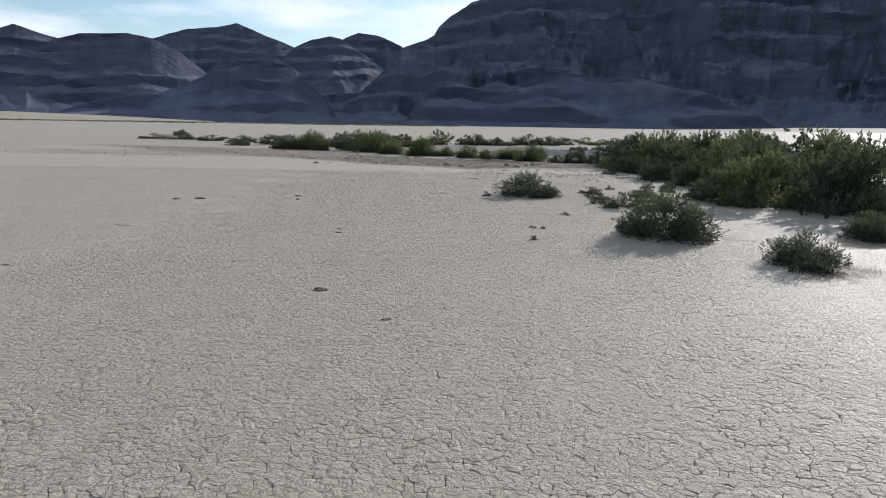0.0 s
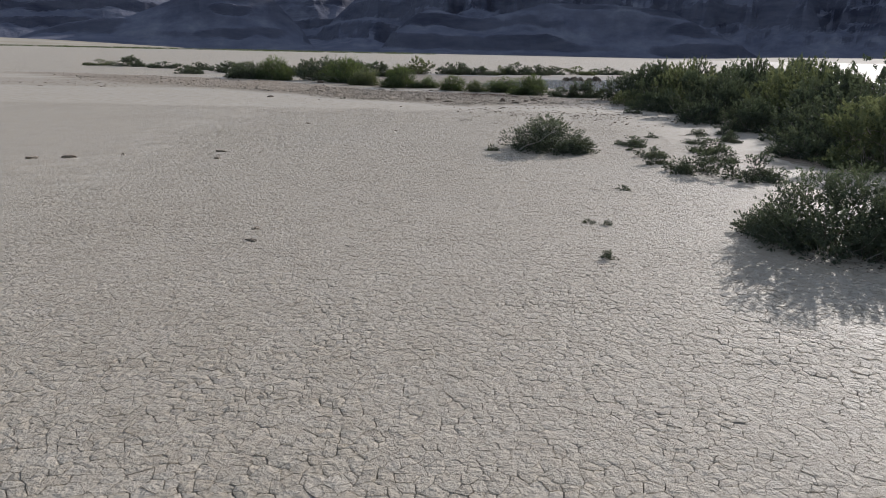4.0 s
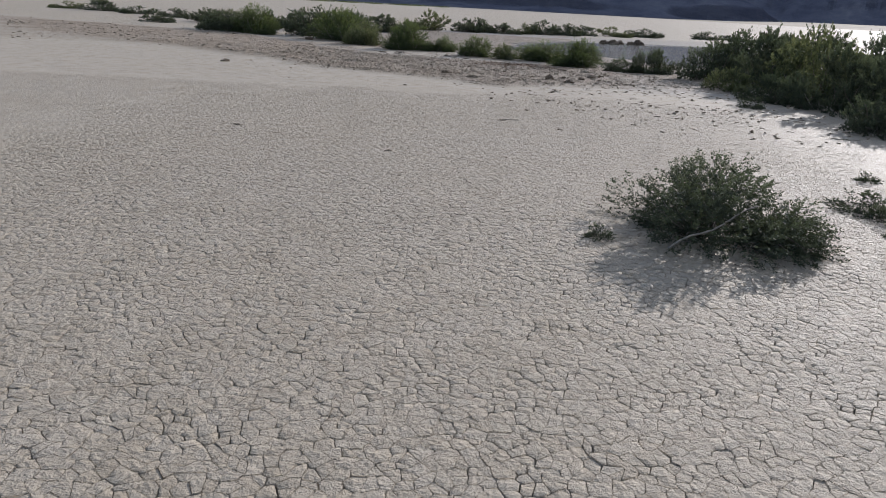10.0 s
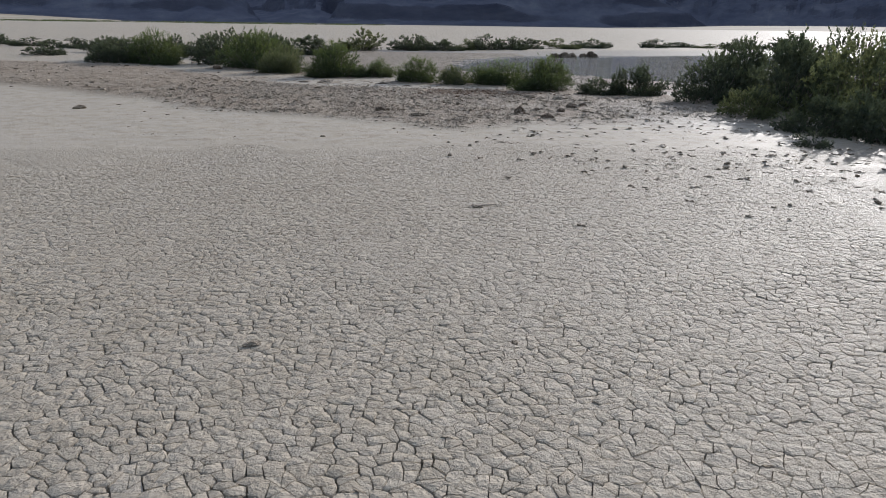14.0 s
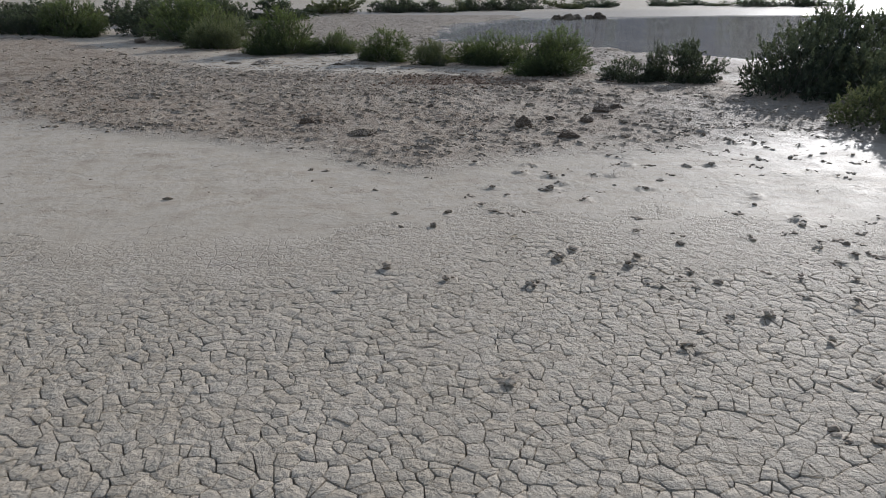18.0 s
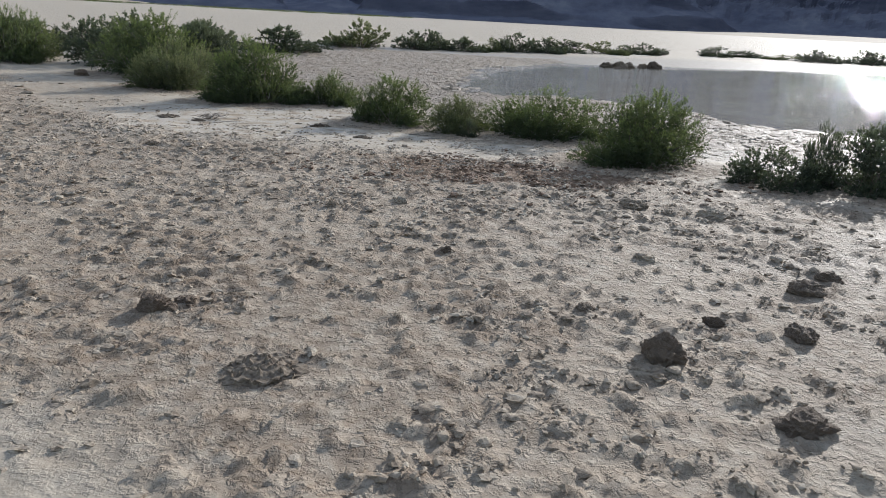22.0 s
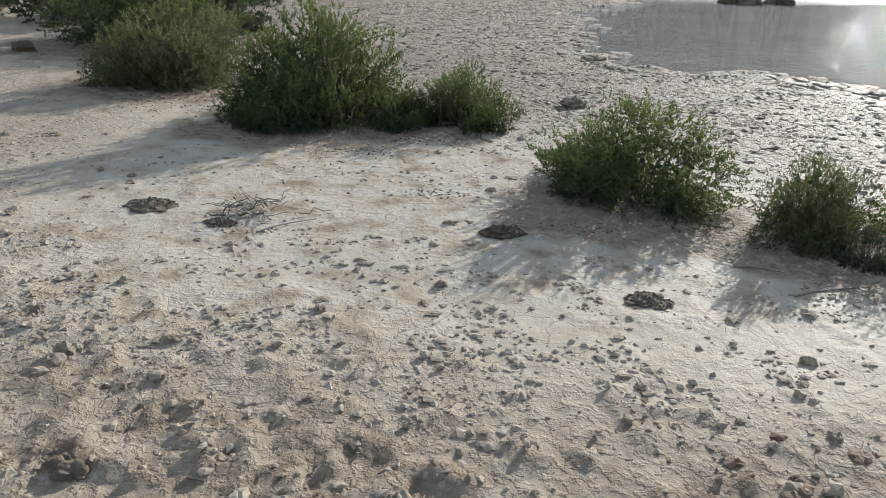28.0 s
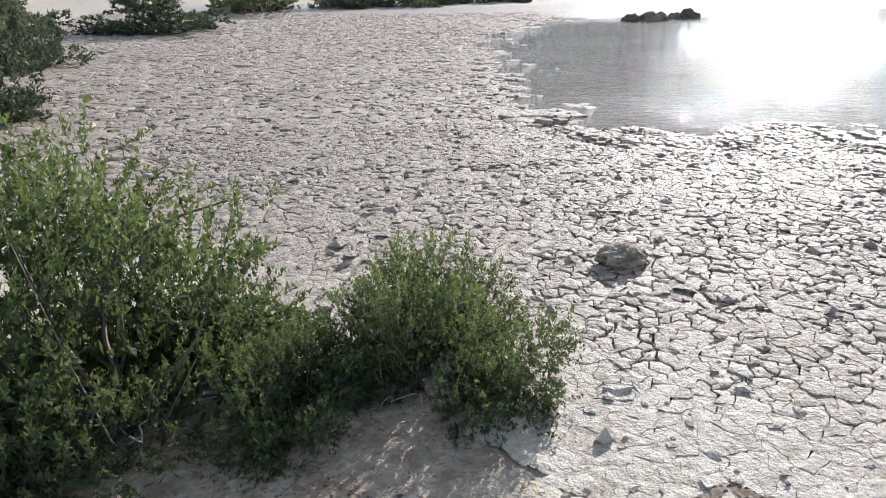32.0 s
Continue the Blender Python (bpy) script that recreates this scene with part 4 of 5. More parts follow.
# a thin line of scrub along the far edge of the flat
r = np.random.RandomState(9)
n = 900
az, dist = np.radians(r.uniform(-38, 1, n)), r.uniform(640, 980, n)
spot = np.stack([dist * np.sin(az), dist * np.cos(az), np.zeros(n)], 1)
spot = spot[fbm(spot[:, 0], spot[:, 1], 26, 17, 2) > 0.5]
base = np.repeat(spot, 26, 0)
base = base + np.abs(r.normal(size=base.shape)) * np.array([2.2, 2.2, 0.5]) * np.sign(r.normal(size=base.shape) + np.array([0, 0, 9]))
me = leaf_mesh("far_scrub", r, base, unit(r.normal(size=base.shape) + np.array([0, 0, 1.0])), 0.9, 0.45)
me.materials.append(LEAF)
tagged(new("far_scrub", me), "thin dark line of low scrub on the far flat", "scrub", kind="stuff")


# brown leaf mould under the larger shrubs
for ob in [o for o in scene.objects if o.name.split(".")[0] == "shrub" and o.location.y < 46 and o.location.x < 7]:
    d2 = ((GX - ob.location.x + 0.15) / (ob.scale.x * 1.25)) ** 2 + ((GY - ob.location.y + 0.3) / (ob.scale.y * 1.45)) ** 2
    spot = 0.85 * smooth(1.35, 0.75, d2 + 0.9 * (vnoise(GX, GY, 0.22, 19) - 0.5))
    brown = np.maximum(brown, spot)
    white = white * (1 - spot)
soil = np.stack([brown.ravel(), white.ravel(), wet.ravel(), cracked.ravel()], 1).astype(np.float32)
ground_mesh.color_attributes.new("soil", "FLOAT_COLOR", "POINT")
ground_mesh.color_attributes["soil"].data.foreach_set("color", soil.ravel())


# ---- lumps of mud, dung, stones ----
def lump_bm(seed, rough=0.3, level=2, squash=0.7, ridge=0.0, grain=0.0):
    bm = bmesh.new()
    bmesh.ops.create_icosphere(bm, subdivisions=level, radius=1.0)
    off = Vector((seed * 3.7, seed * 1.3, seed * 0.7))
    for v in bm.verts:
        p = v.co.copy()
        k = 1 + rough * noise.noise(p * 1.3 + off) + rough * 0.7 * noise.noise(p * 3.1 + off) + rough * 0.35 * noise.noise(p * 7 + off)
        k += ridge * math.sin(p.z * 9 + 2 * noise.noise(p + off)) + grain * noise.noise(p * 13 + off)
        v.co = Vector((p.x * k, p.y * k, max(p.z * k * squash, -0.35)))
    for f in bm.faces:
        f.smooth = False
    return bm


def lump(name, x, y, size, label, category, mat, seed, squash=0.7, group="", flat=1.0, level=3, rough=0.35, ridge=0.0, turn=0.0, grain=0.0):
    me = bpy.data.meshes.new(name)
    bm = lump_bm(seed, rough, level, squash, ridge, grain)
    bm.to_mesh(me)
    bm.free()
    me.materials.append(mat)
    ob = new(name, me)
    ob.location = (x, y, float(base_z(x, y)) + 0.25 * size * squash - 0.004)
    ob.scale, ob.rotation_euler = (size, size * flat, size), (0, 0, turn)
    return tagged(ob, label, category, group)


G_CLOD = "loose mud clods"
for k, (x, y, s, q) in enumerate(((0.05, 31.62, 0.115, 0.8), (0.18, 31.72, 0.08, 0.6), (2.57, 31.12, 0.12, 1.0), (3.80, 32.1, 0.13, 0.6), (3.41, 31.4, 0.11, 0.6), (3.0, 31.55, 0.07, 0.7), (2.95, 30.5, 0.13, 0.5), (2.35, 31.75, 0.08, 0.5), (-1.42, 36.35, 0.09, 0.6), (0.77, 33.9, 0.06, 0.9), (1.33, 34.15, 0.08, 0.6), (4.1, 32.35, 0.1, 0.6), (1.64, 32.75, 0.05, 1.0), (3.4, 34.3, 0.17, 0.4), (4.0, 34.0, 0.16, 0.45))):
    lump("mud_clod", x, y, s * 0.8, "dark brown clod of dried mud on trampled clay" if y < 33.5 else "pale brown clod of crumbled mud", "clod", DARKCLOD if y < 33.5 else CLOD, k + 3, q, G_CLOD, 0.8, level=4, ridge=0.02, turn=k * 1.1, grain=0.13)
for k, (x, y, s) in enumerate(((-0.2, 37.84, 0.03), (-0.77, 37.51, 0.034), (-1.72, 37.05, 0.05), (-1.75, 37.75, 0.038), (-2.0, 37.4, 0.034), (0.6, 36.2, 0.03), (1.2, 36.6, 0.028))):
    lump("pale_stone", x, y, s, "small pale stone on dry clay", "stone", PALECLOD, k + 40, 0.8, "pale stones", 0.8, 3, 0.6, 0.0, k * 1.3, 0.1)


def dung_pat(x, y, size, seed):
    """A crusted heap: a low core with many small lumps grown into it."""
    bm = bmesh.new()
    bmesh.ops.create_icosphere(bm, subdivisions=5, radius=1.0)
    off = Vector((seed * 2.3, seed * 0.9, 0.4))
    for v in bm.verts:
        p = v.co.copy()
        q = math.hypot(p.x, p.y)
        knob = max(0.0, 0.42 - noise.voronoi(p * 5.5 + off)[0][0])
        k = 1 + 0.45 * noise.noise(p * 1.8 + off) + 0.16 * noise.noise(p * 5 + off)
        ring = 0.035 * math.sin(q * 15 + 3 * noise.noise(p * 2 + off))
        z = (max(p.z, -0.1) * 0.2 + knob * 0.5 + ring) * (1 - 0.45 * q * q)
        v.co = Vector((p.x * k, p.y * k * 0.82, z if p.z > 0 else min(z, 0.0))) * size
    me = bpy.data.meshes.new("dung_pat")
    bm.to_mesh(me)
    bm.free()
    me.materials.append(DUNG)
    ob = new("dung_pat", me)
    ob.location = (x, y, float(base_z(x, y)) + 0.002)
    return tagged(ob, "dark crusted pat of dry dung on pale clay", "dung", "dung pats")


for k, (x, y, s) in enumerate(((0.2, 38.6, 0.13), (0.84, 37.72, 0.11), (-1.98, 38.85, 0.14), (0.85, 40.4, 0.15), (-1.5, 38.6, 0.09), (0.72, 30.95, 0.17))):
    dung_pat(x, y, s, k + 60)
lump("mud_clod", 1.37, 42.35, 0.13, "grey-brown clod of dried mud on the pond's cracked margin", "clod", CLOD, 81, 0.6, G_CLOD, 0.9, 4, 0.4, 0.0, 0.0, 0.16)
lump("mud_clod", -5.36, 44.4, 0.16, "dark clod beside a shrub on brown clay", "clod", DARKCLOD, 82, 0.7, G_CLOD, 0.8)
for k, (x, y, s) in enumerate(((10.4, 61.2, 0.30), (11.05, 61.1, 0.34), (11.45, 61.3, 0.28), (12.3, 62.0, 0.25), (12.8, 61.9, 0.36))):
    o = lump("pond_rock", x, y, s, "dark boulder standing in the shallow pond", "rock", DUNG, k + 90, 0.75, "rocks in the pond", 0.8)
    o.location.z = -0.14
for k, (x, y, s) in enumerate(((-1.25, 7.5, 0.075), (-0.49, 6.35, 0.05), (-3.25, 16.6, 0.08), (-1.64, 11.6, 0.05), (-5.5, 32.1, 0.17), (0.62, 21.05, 0.03), (-2.75, 22.4, 0.06), (-5.4, 16.45, 0.11), (-5.86, 16.32, 0.09), (-4.74, 16.82, 0.06), (-3.39, 17.36, 0.08), (-0.72, 21.12, 0.05), (-1.7, 12.06, 0.05), (0.83, 24.08, 0.06), (-0.81, 28.46, 0.06), (0.24, 29.4, 0.05), (0.28, 28.98, 0.03), (0.82, 28.63, 0.04), (1.36, 27.94, 0.06), (1.22, 27.62, 0.07), (0.99, 27.62, 0.04), (2.86, 28.6, 0.03), (2.61, 29.2, 0.03), (2.51, 28.99, 0.04), (0.96, 27.94, 0.05))):
    lump("mud_clod", x, y, s if y < 26 else 0.55 * s, "small brown clod lying on the cracked flat", "clod", CLOD, k + 110, 0.3 if y < 26 else 0.6, "clods on the flat", 0.6, 3, 0.5, 0.0, k * 0.9)


# ---- sticks and dead brush ----
def stick(name, x, y, length, turn, label, thick=0.007, bend=0.02, group="fallen sticks"):
    s = np.linspace(0, 1, 7)
    line = np.stack([(s - 0.5) * length, bend * np.sin(s * 4), 0.006 + 0.0 * s], 1)[None]
    me = tube_mesh(name, line, (thick * (1 - 0.6 * s))[None])
    me.materials.append(TWIG)
    ob = new(name, me)
    ob.location, ob.rotation_euler = (x, y, float(base_z(x, y)) + thick * 0.6), (0, 0, turn)
    return tagged(ob, label, "stick", group)


stick("stick", 0.95, 24.1, 0.30, 0.1, "thin dark stick on cracked clay")
stick("stick", 1.9, 37.9, 0.55, 0.3, "bleached crooked stick on white crust")
stick("stick", 1.6, 38.15, 0.3, -0.2, "bleached crooked stick on white crust")
stick("stick", -1.1, 38.6, 0.4, 0.7, "bleached crooked stick on white crust")


def dead_brush(x, y, size):
    r = np.random.RandomState(77)
    e = thing("dead_brush", (x, y, float(base_z(x, y))), "tangle of bleached dead twigs lying on clay", "dead brush")
    m = 46
    a = r.uniform(0, math.tau, m)
    start = np.stack([r.normal(size=m) * size * 0.3, r.normal(size=m) * size * 0.2, r.uniform(0.0, 0.04, m)], 1)
    go = np.stack([np.cos(a), np.sin(a) * 0.7, r.uniform(0.0, 0.35, m)], 1) * r.uniform(0.3, 1.0, (m, 1)) * size * 0.7
    s = np.linspace(0, 1, 5)[None, :, None]
    lines = start[:, None] + go[:, None] * s + r.normal(size=(m, 5, 3)) * 0.01
    lines[:, :, 2] = np.abs(lines[:, :, 2]) + 0.004
    part("brushwood", tube_mesh("brushwood", lines, np.linspace(0.0046, 0.0018, 5)[None] * np.ones((m, 1))), TWIG, e, kind="stuff")
    for one in lines[:9] * 1.25:
        part("branch", tube_mesh("branch", one[None], np.linspace(0.0065, 0.0025, 5)[None]), BARK, e)


dead_brush(-1.36, 38.8, 0.36)


# ---- litter and small clods ----
def lumps_joined(name, xy, sizes, mat, label, seed, sub=1):
    """Many small lumps as one mesh."""
    r = np.random.RandomState(seed)
    bm = bmesh.new()
    if sub:
        bmesh.ops.create_icosphere(bm, subdivisions=sub, radius=1.0)
    else:
        bmesh.ops.create_cone(bm, cap_ends=True, segments=4, radius1=1.0, radius2=0.45, depth=1.3)
        bmesh.ops.triangulate(bm, faces=bm.faces)
    v0 = np.array([v.co[:] for v in bm.verts])
    f0 = np.array([[v.index for v in f.verts] for f in bm.faces])
    bm.free()
    n, k = len(xy), len(v0)
    shape = 1 + r.normal(size=(n, k)) * (0.3 if sub < 2 else 0.26) + 0.35 * (r.rand(n, 1, 3) * v0[None] * 2 - v0[None]).sum(-1)
    v = v0[None] * shape[..., None] * sizes[:, None, None] * np.stack([r.uniform(0.7, 1.3, n), r.uniform(0.7, 1.3, n), r.uniform(0.28, 0.62, n)], 1)[:, None]
    z = ground_z(xy[:, 0], xy[:, 1])
    v = v + np.stack([xy[:, 0], xy[:, 1], z + sizes * (-0.05 if sub == 2 else 0.06)], 1)[:, None]
    f = (f0[None] + np.arange(n)[:, None, None] * k).reshape(-1, 3)
    return part(name, mesh_np(name, v.reshape(-1, 3), [f]), mat, ground, label, "stuff")


r = np.random.RandomState(12)
n = 150000
xy = np.stack([r.uniform(-5, 7.5, n), r.uniform(28, 40.5, n)], 1)
heaps = smooth(0.42, 0.62, fbm(xy[:, 0], xy[:, 1], 0.32, 37, 3))
keep = r.rand(n) < clods(xy[:, 0], xy[:, 1]) * (0.05 + 0.75 * lumps(xy[:, 0], xy[:, 1]) * heaps) + 0.03 * smooth(34, 37, xy[:, 1]) * (0.2 + heaps) + 0.003
xy = xy[keep]
big = r.rand(len(xy)) < 0.34
grain_ = 0.010 + 0.026 * r.rand(int(big.sum())) ** 2.5
lumps_joined("mud_crumbs", xy[big][grain_ < 0.018], grain_[grain_ < 0.018], CLOD, "crumbs of trampled dry mud", 13)
lumps_joined("mud_crumbs", xy[big][grain_ >= 0.018], grain_[grain_ >= 0.018], CLOD, "crumbs of trampled dry mud", 23, 2)
lumps_joined("mud_grit", xy[~big], 0.006 + 0.012 * r.rand(int((~big).sum())) ** 2, CLOD, "grit of trampled dry mud", 18, 0)
n = 3000
xy = np.stack([r.uniform(-24, 8, n), r.uniform(29, 52, n)], 1)
keep = (r.rand(n) < clods(xy[:, 0], xy[:, 1])) & (xy[:, 0] < -4.0)
xy = xy[keep]
lumps_joined("mud_crumbs", xy, 0.02 + 0.05 * r.rand(len(xy)) ** 2, CLOD, "crumbs of trampled dry mud", 14)
n = 2600
xy = np.stack([r.normal(2.3, 1.15, n), r.normal(35.6, 0.5, n)], 1)
xy = xy[r.rand(n) < smooth(0.46, 0.6, fbm(xy[:, 0], xy[:, 1], 0.3, 77, 3))]
lumps_joined("rust_brown_clods", xy, 0.010 + 0.026 * r.rand(len(xy)) ** 2.0, RUSTCLOD, "rust-brown clods of dug-up mud", 19, 2)
n = 26000
xy = np.stack([r.uniform(-3.4, 3.2, n), r.uniform(33.6, 38.9, n)], 1)
xy = xy[r.rand(n) < smooth(0.44, 0.64, fbm(xy[:, 0], xy[:, 1], 0.26, 79, 4)) * smooth(38.9, 37.5, xy[:, 1]) * smooth(33.4, 35.4, xy[:, 1])]
lumps_joined("pale_crumbs", xy, 0.005 + 0.020 * r.rand(len(xy)) ** 2.6, PALECLOD, "crumbs of pale dried mud", 20)
n = 190
xy = np.stack([r.uniform(0.5, 6.8, n), r.uniform(23.6, 30.0, n)], 1)
xy = xy[r.rand(n) < smooth(0.5, 4.5, xy[:, 0]) * smooth(23.5, 26.0, xy[:, 1])]
turn = np.repeat(r.uniform(0, math.tau, len(xy)), 9) + r.normal(size=9 * len(xy)) * 0.8
xy = np.repeat(xy, 9, 0) + np.stack([np.cos(turn), np.sin(turn)], 1) * r.uniform(0.02, 0.075, (9 * len(xy), 1))
spot = HOOVES[:, :2] + 0.055 * np.stack([np.cos(HOOVES[:, 2]), np.sin(HOOVES[:, 2])], 1)
spot = np.concatenate([spot + r.normal(size=spot.shape) * 0.02 for _ in range(3)])
lumps_joined("hoof_clods", spot, 0.008 + 0.020 * r.rand(len(spot)) ** 1.8, CLOD, "dark clods of mud thrown up by hooves", 21, 2)
lumps_joined("hoof_crumbs", xy, 0.005 + 0.020 * r.rand(len(xy)) ** 2.5, CLOD, "crumbs kicked up by hooves", 15)
n = 5200
xy = np.stack([r.uniform(-4, 8.5, n), r.uniform(38.5, 50, n)], 1)
xy = xy[(mud_zone(xy[:, 0], xy[:, 1]) > 0.1) & (pond(xy[:, 0], xy[:, 1]) < 0.6)]
lumps_joined("mud_crumbs", xy, 0.014 + 0.030 * r.rand(len(xy)) ** 2.5, MUDPLATE, "crumbs of trampled grey mud", 16)
n = 13000
xy = np.stack([r.uniform(-4.0, 4.0, n), r.uniform(36.5, 42.0, n)], 1)
xy = xy[r.rand(n) < 0.06 + 0.94 * smooth(0.55, 0.70, fbm(xy[:, 0], xy[:, 1], 0.34, 39, 3))]
lumps_joined("crust_crumbs", xy, 0.004 + 0.013 * r.rand(len(xy)) ** 3.0, PALECLOD, "small crumbs on pale crust", 17)
# crumbled litter fallen in small heaps on the crust
for k, (x, y, w) in enumerate(((-0.73, 40.26, 0.16), (-0.38, 40.71, 0.2), (-2.3, 41.75, 0.42), (-2.0, 42.1, 0.4), (-1.75, 40.6, 0.13), (0.75, 38.7, 0.12), (-0.2, 39.3, 0.1))):
    n = int(800 * w)
    xy = np.stack([x + r.normal(size=n) * w, y + r.normal(size=n) * w * 0.45], 1)
    lumps_joined("litter_heap", xy, 0.004 + 0.010 * r.rand(n) ** 2, LITTER, "brown crumbled leaf litter", 30 + k, 0)




# ---- plates of cracked mud ----
def cells(x0, x1, y0, y1, size, seed, warp):
    """Cells of an irregular tiling: for each a site and up to 11 corners in order, with their number."""
    r = np.random.RandomState(seed)
    # rows of sites, each as far apart as the plates are wide there
    wide, rows = size if callable(size) else (lambda y: size), [y0]
    while rows[-1] < y1:
        rows.append(rows[-1] + wide(rows[-1]))
    steps = np.array([wide(y) for y in rows])[:, None]
    nx, ny = int((x1 - x0) / steps.min()), len(rows)
    gx, gy = np.meshgrid(np.arange(nx), np.arange(ny))
    sx = 0.5 * (x0 + x1) + (gx - nx / 2 + 0.5 * (gy % 2) + r.uniform(-0.47, 0.47, gx.shape)) * steps
    sy = np.array(rows)[:, None] + r.uniform(-0.47, 0.47, gx.shape) * steps
    S = np.stack([sx, sy], -1)
    offs = [(a, b) for a in (-2, -1, 0, 1, 2) for b in (-2, -1, 0, 1, 2) if (a, b) != (0, 0)]
    core = S[2:-2, 2:-2].reshape(-1, 2)
    D = np.stack([(S[2 + a : ny - 2 + a, 2 + b : nx - 2 + b].reshape(-1, 2) - core) for a, b in offs], 1)
    order = np.argsort((D**2).sum(-1), 1)[:, :13]
    D = np.take_along_axis(D, order[..., None], 1)
    H = 0.5 * (D**2).sum(-1)
    ia, ib = np.triu_indices(13, 1)
    sites, polys, counts = [], [], []
    for s in range(0, len(core), 4000):
        d, h = D[s : s + 4000], H[s : s + 4000]
        a, b = d[:, ia], d[:, ib]
        det = a[..., 0] * b[..., 1] - a[..., 1] * b[..., 0]
        det = np.where(np.abs(det) < 1e-9, 1e-9, det)
        px = (h[:, ia] * b[..., 1] - h[:, ib] * a[..., 1]) / det
        py = (a[..., 0] * h[:, ib] - b[..., 0] * h[:, ia]) / det
        ok = np.ones(px.shape, bool)
        for k in range(13):
            ok &= px * d[:, k, None, 0] + py * d[:, k, None, 1] <= h[:, k, None] + 1e-7
        ang = np.where(ok, np.arctan2(py, px), 99.0)
        o = np.argsort(ang, 1)[:, :11]
        polys.append(np.stack([np.take_along_axis(px, o, 1), np.take_along_axis(py, o, 1)], -1))
        counts.append(np.minimum(ok.sum(1), 11))
        sites.append(core[s : s + 4000])
    return np.concatenate(sites), np.concatenate(polys), np.concatenate(counts)


def seam(x, y, size, seed):
    """Metres from the nearest edge of a coarse irregular network."""
    tx, ty = table(seed), table(seed + 1)
    x, y = x + 0.3 * size * (fbm(x, y, 0.5 * size, seed + 2, 2) - 0.5), y + 0.3 * size * (fbm(x, y, 0.5 * size, seed + 3, 2) - 0.5)
    u, v = x / size, y / size
    iu, iv = np.floor(u).astype(int), np.floor(v).astype(int)
    first, second = np.full(u.shape, 9.0), np.full(u.shape, 9.0)
    for a in (-1, 0, 1):
        for b in (-1, 0, 1):
            cu, cv = iu + a, iv + b
            d = np.hypot(cu + tx[cu & 255, cv & 255] - u, cv + ty[cu & 255, cv & 255] - v)
            second = np.minimum(second, np.maximum(first, d))
            first = np.minimum(first, d)
    return 0.5 * (second - first) * size


def crust_gap(x, y):
    """How far the dry crust has shrunk apart, in metres: hairlines that come and go, and open cracks round larger slabs."""
    dry = 0.5 + 0.9 * vnoise(x, y, 0.9, 13)
    slabs = np.clip(smooth(0.2, 2.6, x + 1.5 * (vnoise(x, y, 2.2, 23) - 0.5)) * smooth(21, 17, y) + 0.35, 0, 1)
    hair = 0.0008 + 0.0020 * smooth(13, 19, y) * smooth(27.5, 25.5, y) + 0.0042 * smooth(0.36, 0.80, vnoise(x, y, 0.055, 11)) * dry * (1 - 0.6 * slabs * smooth(20, 16, y))
    open_ = smooth(0.026, 0.006, seam(x, y, 0.27, 17)) * smooth(0.2, 0.5, vnoise(x, y, 0.8, 19))
    return hair + 0.0075 * open_ * slabs


def mud_gap(x, y):
    return 0.002 + 0.007 * smooth(0.40, 0.75, vnoise(x, y, 0.2, 11)) + 0.010 * smooth(0.035, 0.0, np.abs(fbm(x, y, 0.7, 27, 2) - 0.5))


def plate_rings(site, corners, n, seed, gap, thick, tilt, dome, wob, edge, fade, bent=True):
    """Top and foot rings and crowns for plates that all have n corners; bent gives each side a middle."""
    r = np.random.RandomState(seed + n)
    m = len(site)
    P = corners[:, :n]
    Q = np.stack([P, 0.5 * (P + np.roll(P, -1, 1))], 2).reshape(m, 2 * n, 2) if bent else P
    W = Q + site[:, None]
    wx, wy = W[..., 0], W[..., 1]
    W = W + wob * (np.stack([vnoise(wx, wy, 0.045, 7), vnoise(wx, wy, 0.045, 9)], -1) - 0.5) + 0.35 * wob * (np.stack([vnoise(wx, wy, 0.014, 6), vnoise(wx, wy, 0.014, 8)], -1) - 0.5)
    c = W.mean(1, keepdims=True)
    off = W - c
    length = np.linalg.norm(off, axis=-1, keepdims=True)
    ease = smooth(0.0, 1.6, fade(c[:, 0, 0], c[:, 0, 1]))[:, None]
    open_ = gap(W[..., 0], W[..., 1])[..., None]
    g = ease[..., None] * open_
    foot = off * np.clip(1 - 0.5 * g / length, 0.5, 1)
    top = off * np.clip(1 - (0.5 * g + edge * ease[..., None]) / length, 0.4, 1)
    T = c + top
    # plates follow one uneven surface; the wider a crack stands open, the more its lips curl
    lie = 0.010 * (fbm(T[..., 0], T[..., 1], 0.16, 43, 3) - 0.5) + hoof(T[..., 0], T[..., 1])
    slope = r.normal(size=(m, 2)) * tilt * ease
    zt = lie + ease * ((top * slope[:, None]).sum(-1) + dome * r.normal(size=Q.shape[:2]) * 0.4 + dome * 0.5 * r.normal(size=(m, 1)))
    ground_at = base_z(c[:, 0, 0], c[:, 0, 1])[:, None]
    zt = zt + ground_at
    zf = np.minimum(np.broadcast_to(ground_at - thick, zt.shape), zt - 0.012)
    crown = np.concatenate([c, (zt.mean(1, keepdims=True) + ease * dome * r.uniform(0.0, 1.4, (m, 1)))[..., None]], -1)
    return np.concatenate([T, zt[..., None]], -1), np.concatenate([c + foot, zf[..., None]], -1), crown, (0.06 + 0.24 * ease * smooth(0.001, 0.006, open_[..., 0]))


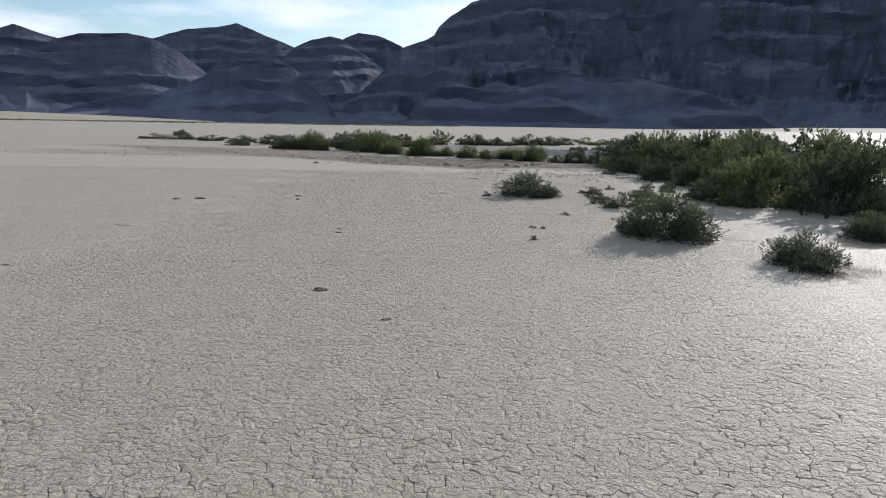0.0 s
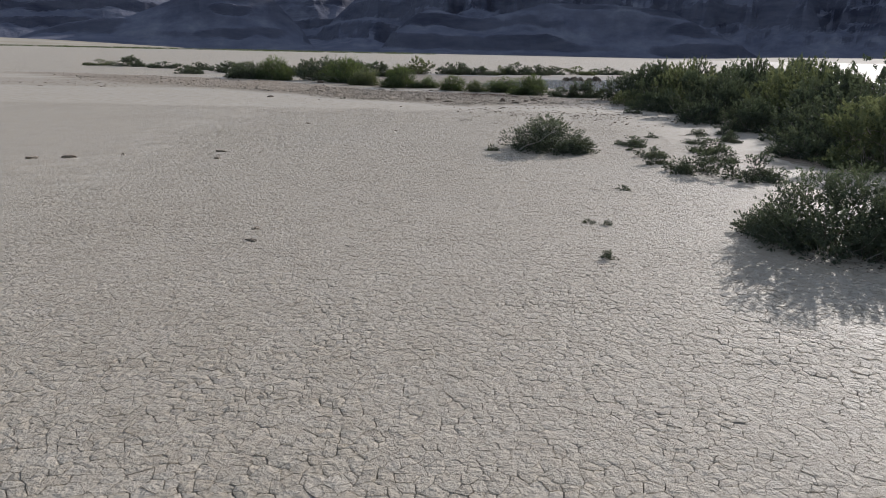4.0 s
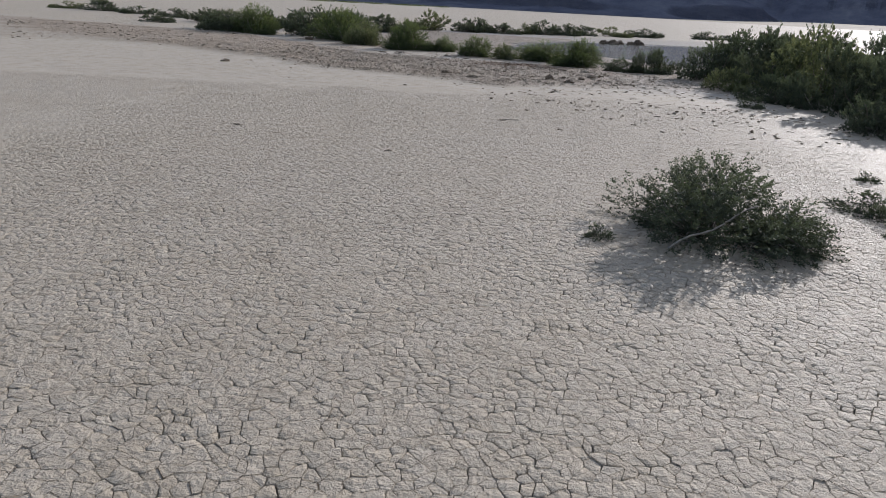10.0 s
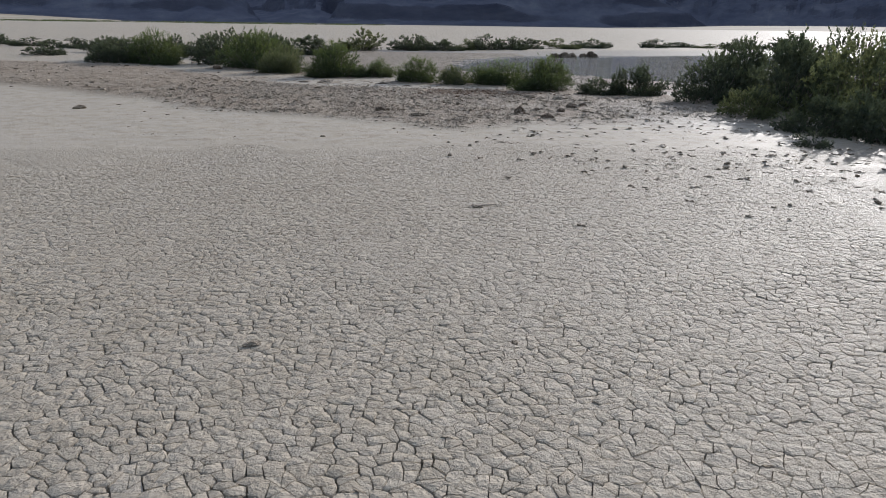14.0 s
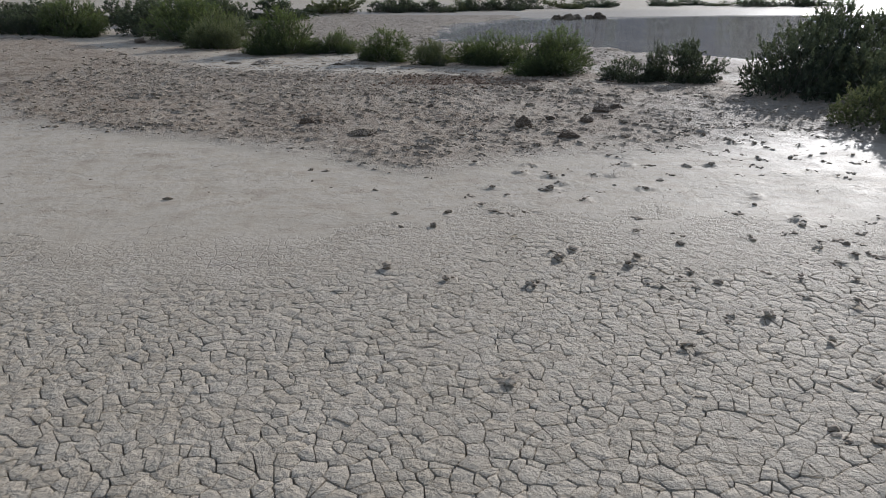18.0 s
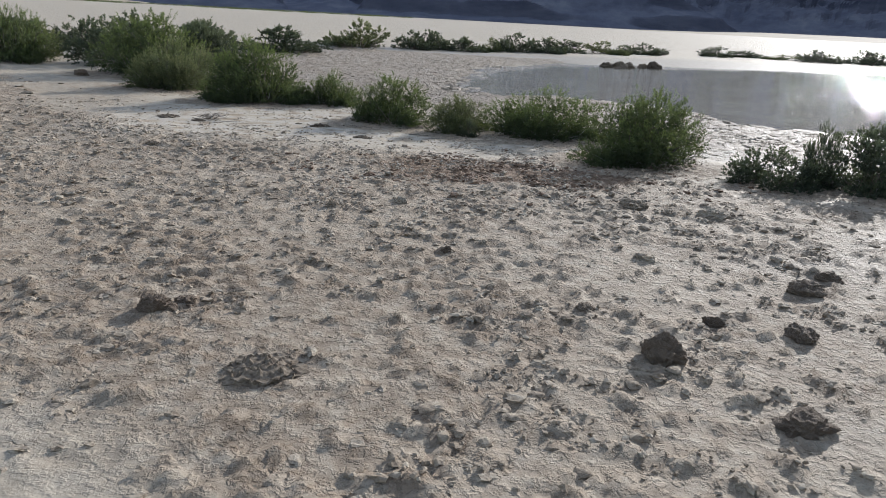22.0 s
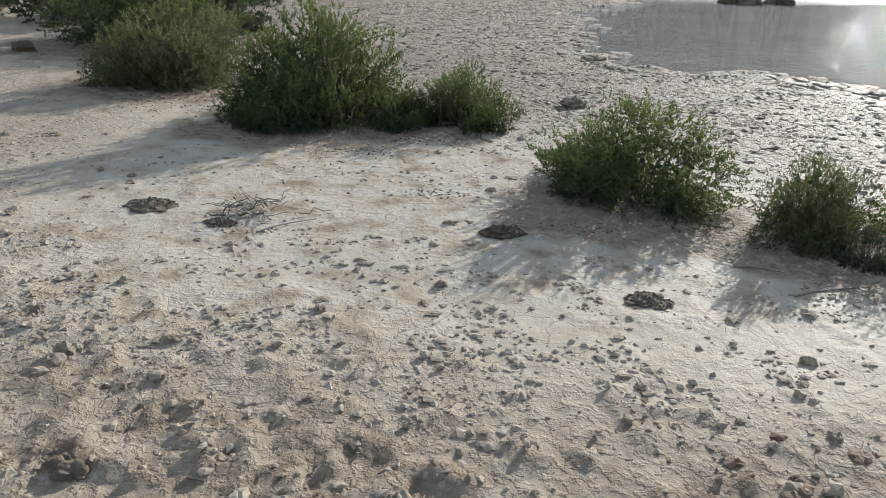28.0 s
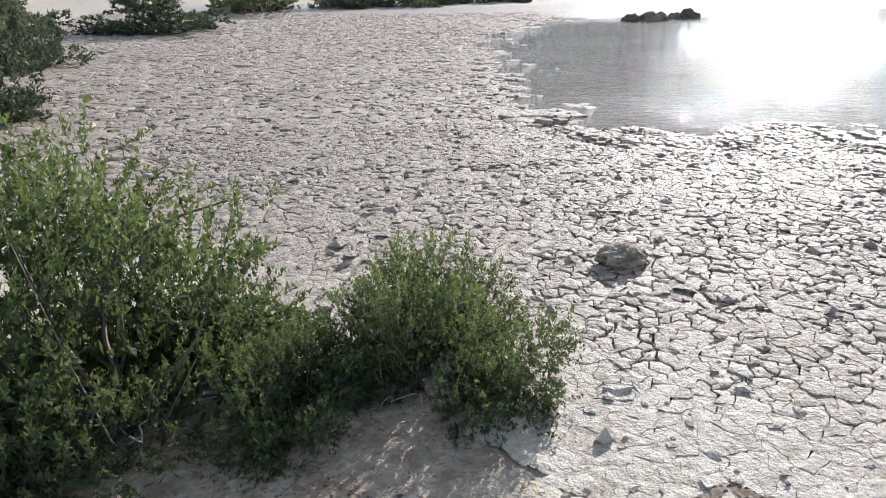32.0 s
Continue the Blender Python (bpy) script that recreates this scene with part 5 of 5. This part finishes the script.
def plates(name, site, corners, counts, inside, picked, mat, seed, gap, thick, tilt, dome, wob, edge, fade, label, bent=True):
    V, N, groups, base, singles = [], [], [], 0, []
    for n in range(3, 12):
        sel = inside & (counts == n)
        if not sel.any():
            continue
        top, foot, crown, curl = plate_rings(site[sel], corners[sel], n, seed, gap, thick, tilt, dome, wob, edge, fade, bent)
        k = 2 * n if bent else n
        own = picked(crown[:, 0, 0], crown[:, 0, 1])
        i = np.arange(k)
        sides = np.stack([i, k + i, k + (i + 1) % k, (i + 1) % k], 1)
        fan = np.stack([np.full(k, 2 * k), i, (i + 1) % k], 1)
        v = np.concatenate([top, foot, crown], 1)
        # worn, rounded lips
        away = unit((top - crown) * np.array([1, 1, 0]))
        up = np.array([0.0, 0.0, 1.0])
        nor = np.concatenate([unit(up + away * curl[..., None]), unit(away + 0.3 * up), np.broadcast_to(up, crown.shape)], 1)
        for a, b in zip(v[own], nor[own]):
            singles.append((a, b, sides, fan))
        v, nor = v[~own], nor[~own]
        m = len(v)
        V.append(v.reshape(-1, 3))
        N.append(nor.reshape(-1, 3))
        st = base + np.arange(m)[:, None] * (2 * k + 1)
        groups.append((st[..., None] + fan).reshape(-1, 3))
        groups.append((st[..., None] + sides).reshape(-1, 4))
        base += m * (2 * k + 1)
    me = mesh_np(name + "s", np.concatenate(V), groups, True)
    me.normals_split_custom_set_from_vertices(np.concatenate(N))
    part(name + "s", me, mat, ground, label, "stuff")
    for v, nor, sides, fan in singles[:300]:
        o = v[-1]
        me = mesh_np(name, v - o, [fan, sides], True)
        me.normals_split_custom_set_from_vertices(nor)
        part(name, me, mat, ground).location = o


# small at first, larger towards the pond
site, corners, counts = cells(-6.6, 7.4, 1.2, 29.2, lambda y: float(np.interp(y, [14, 26], [0.060, 0.070])), 21, 0)
whole = plates_zone(site[:, 0], site[:, 1]) > 0
crust_fade = lambda x, y: plates_zone(x, y) + 0.15 + 0.25 * smooth(24, 27, y)
plates("mud_plate", site, corners, counts, whole & (site[:, 1] < 17), lambda x, y: x > 99, PLATE, 20, crust_gap, 0.03, 0.012, 0.0022, 0.040, 0.0016, crust_fade, "cracked crust of pale clay", False)
plates("mud_plate", site, corners, counts, whole & (site[:, 1] >= 17), lambda x, y: (np.abs(x - 1.0) < 0.6) & (np.abs(y - 25.0) < 0.6), PLATE, 22, crust_gap, 0.03, 0.016, 0.0026, 0.044, 0.0018, crust_fade, "cracked crust of pale clay", False)


def close_mud(x, y):
    return (x > -1.6) & (x < 5.0) & (y < 46.5)


MUD_LABEL = "broken plates of grey pond mud"
site, corners, counts = cells(-2.6, 6.0, 36.5, 47.6, 0.082, 23, 0)
plates("pond_mud_plate", site, corners, counts, (mud_zone(site[:, 0], site[:, 1]) > 0) & close_mud(site[:, 0], site[:, 1]), lambda x, y: (np.abs(x - 1.2) < 0.64) & (np.abs(y - 41.3) < 0.64), MUDPLATE, 24, mud_gap, 0.04, 0.05, 0.006, 0.06, 0.003, lambda x, y: 0.25 + 0.55 * mud_zone(x, y), MUD_LABEL)
site, corners, counts = cells(-6.6, 9.6, 34.5, 66.6, 0.155, 25, 0)
plates("pond_mud_plate", site, corners, counts, (mud_zone(site[:, 0], site[:, 1]) > 0) & ~close_mud(site[:, 0], site[:, 1]), lambda x, y: x > 99, MUDPLATE, 26, mud_gap, 0.04, 0.05, 0.009, 0.09, 0.006, lambda x, y: 0.4 + mud_zone(x, y), MUD_LABEL, False)
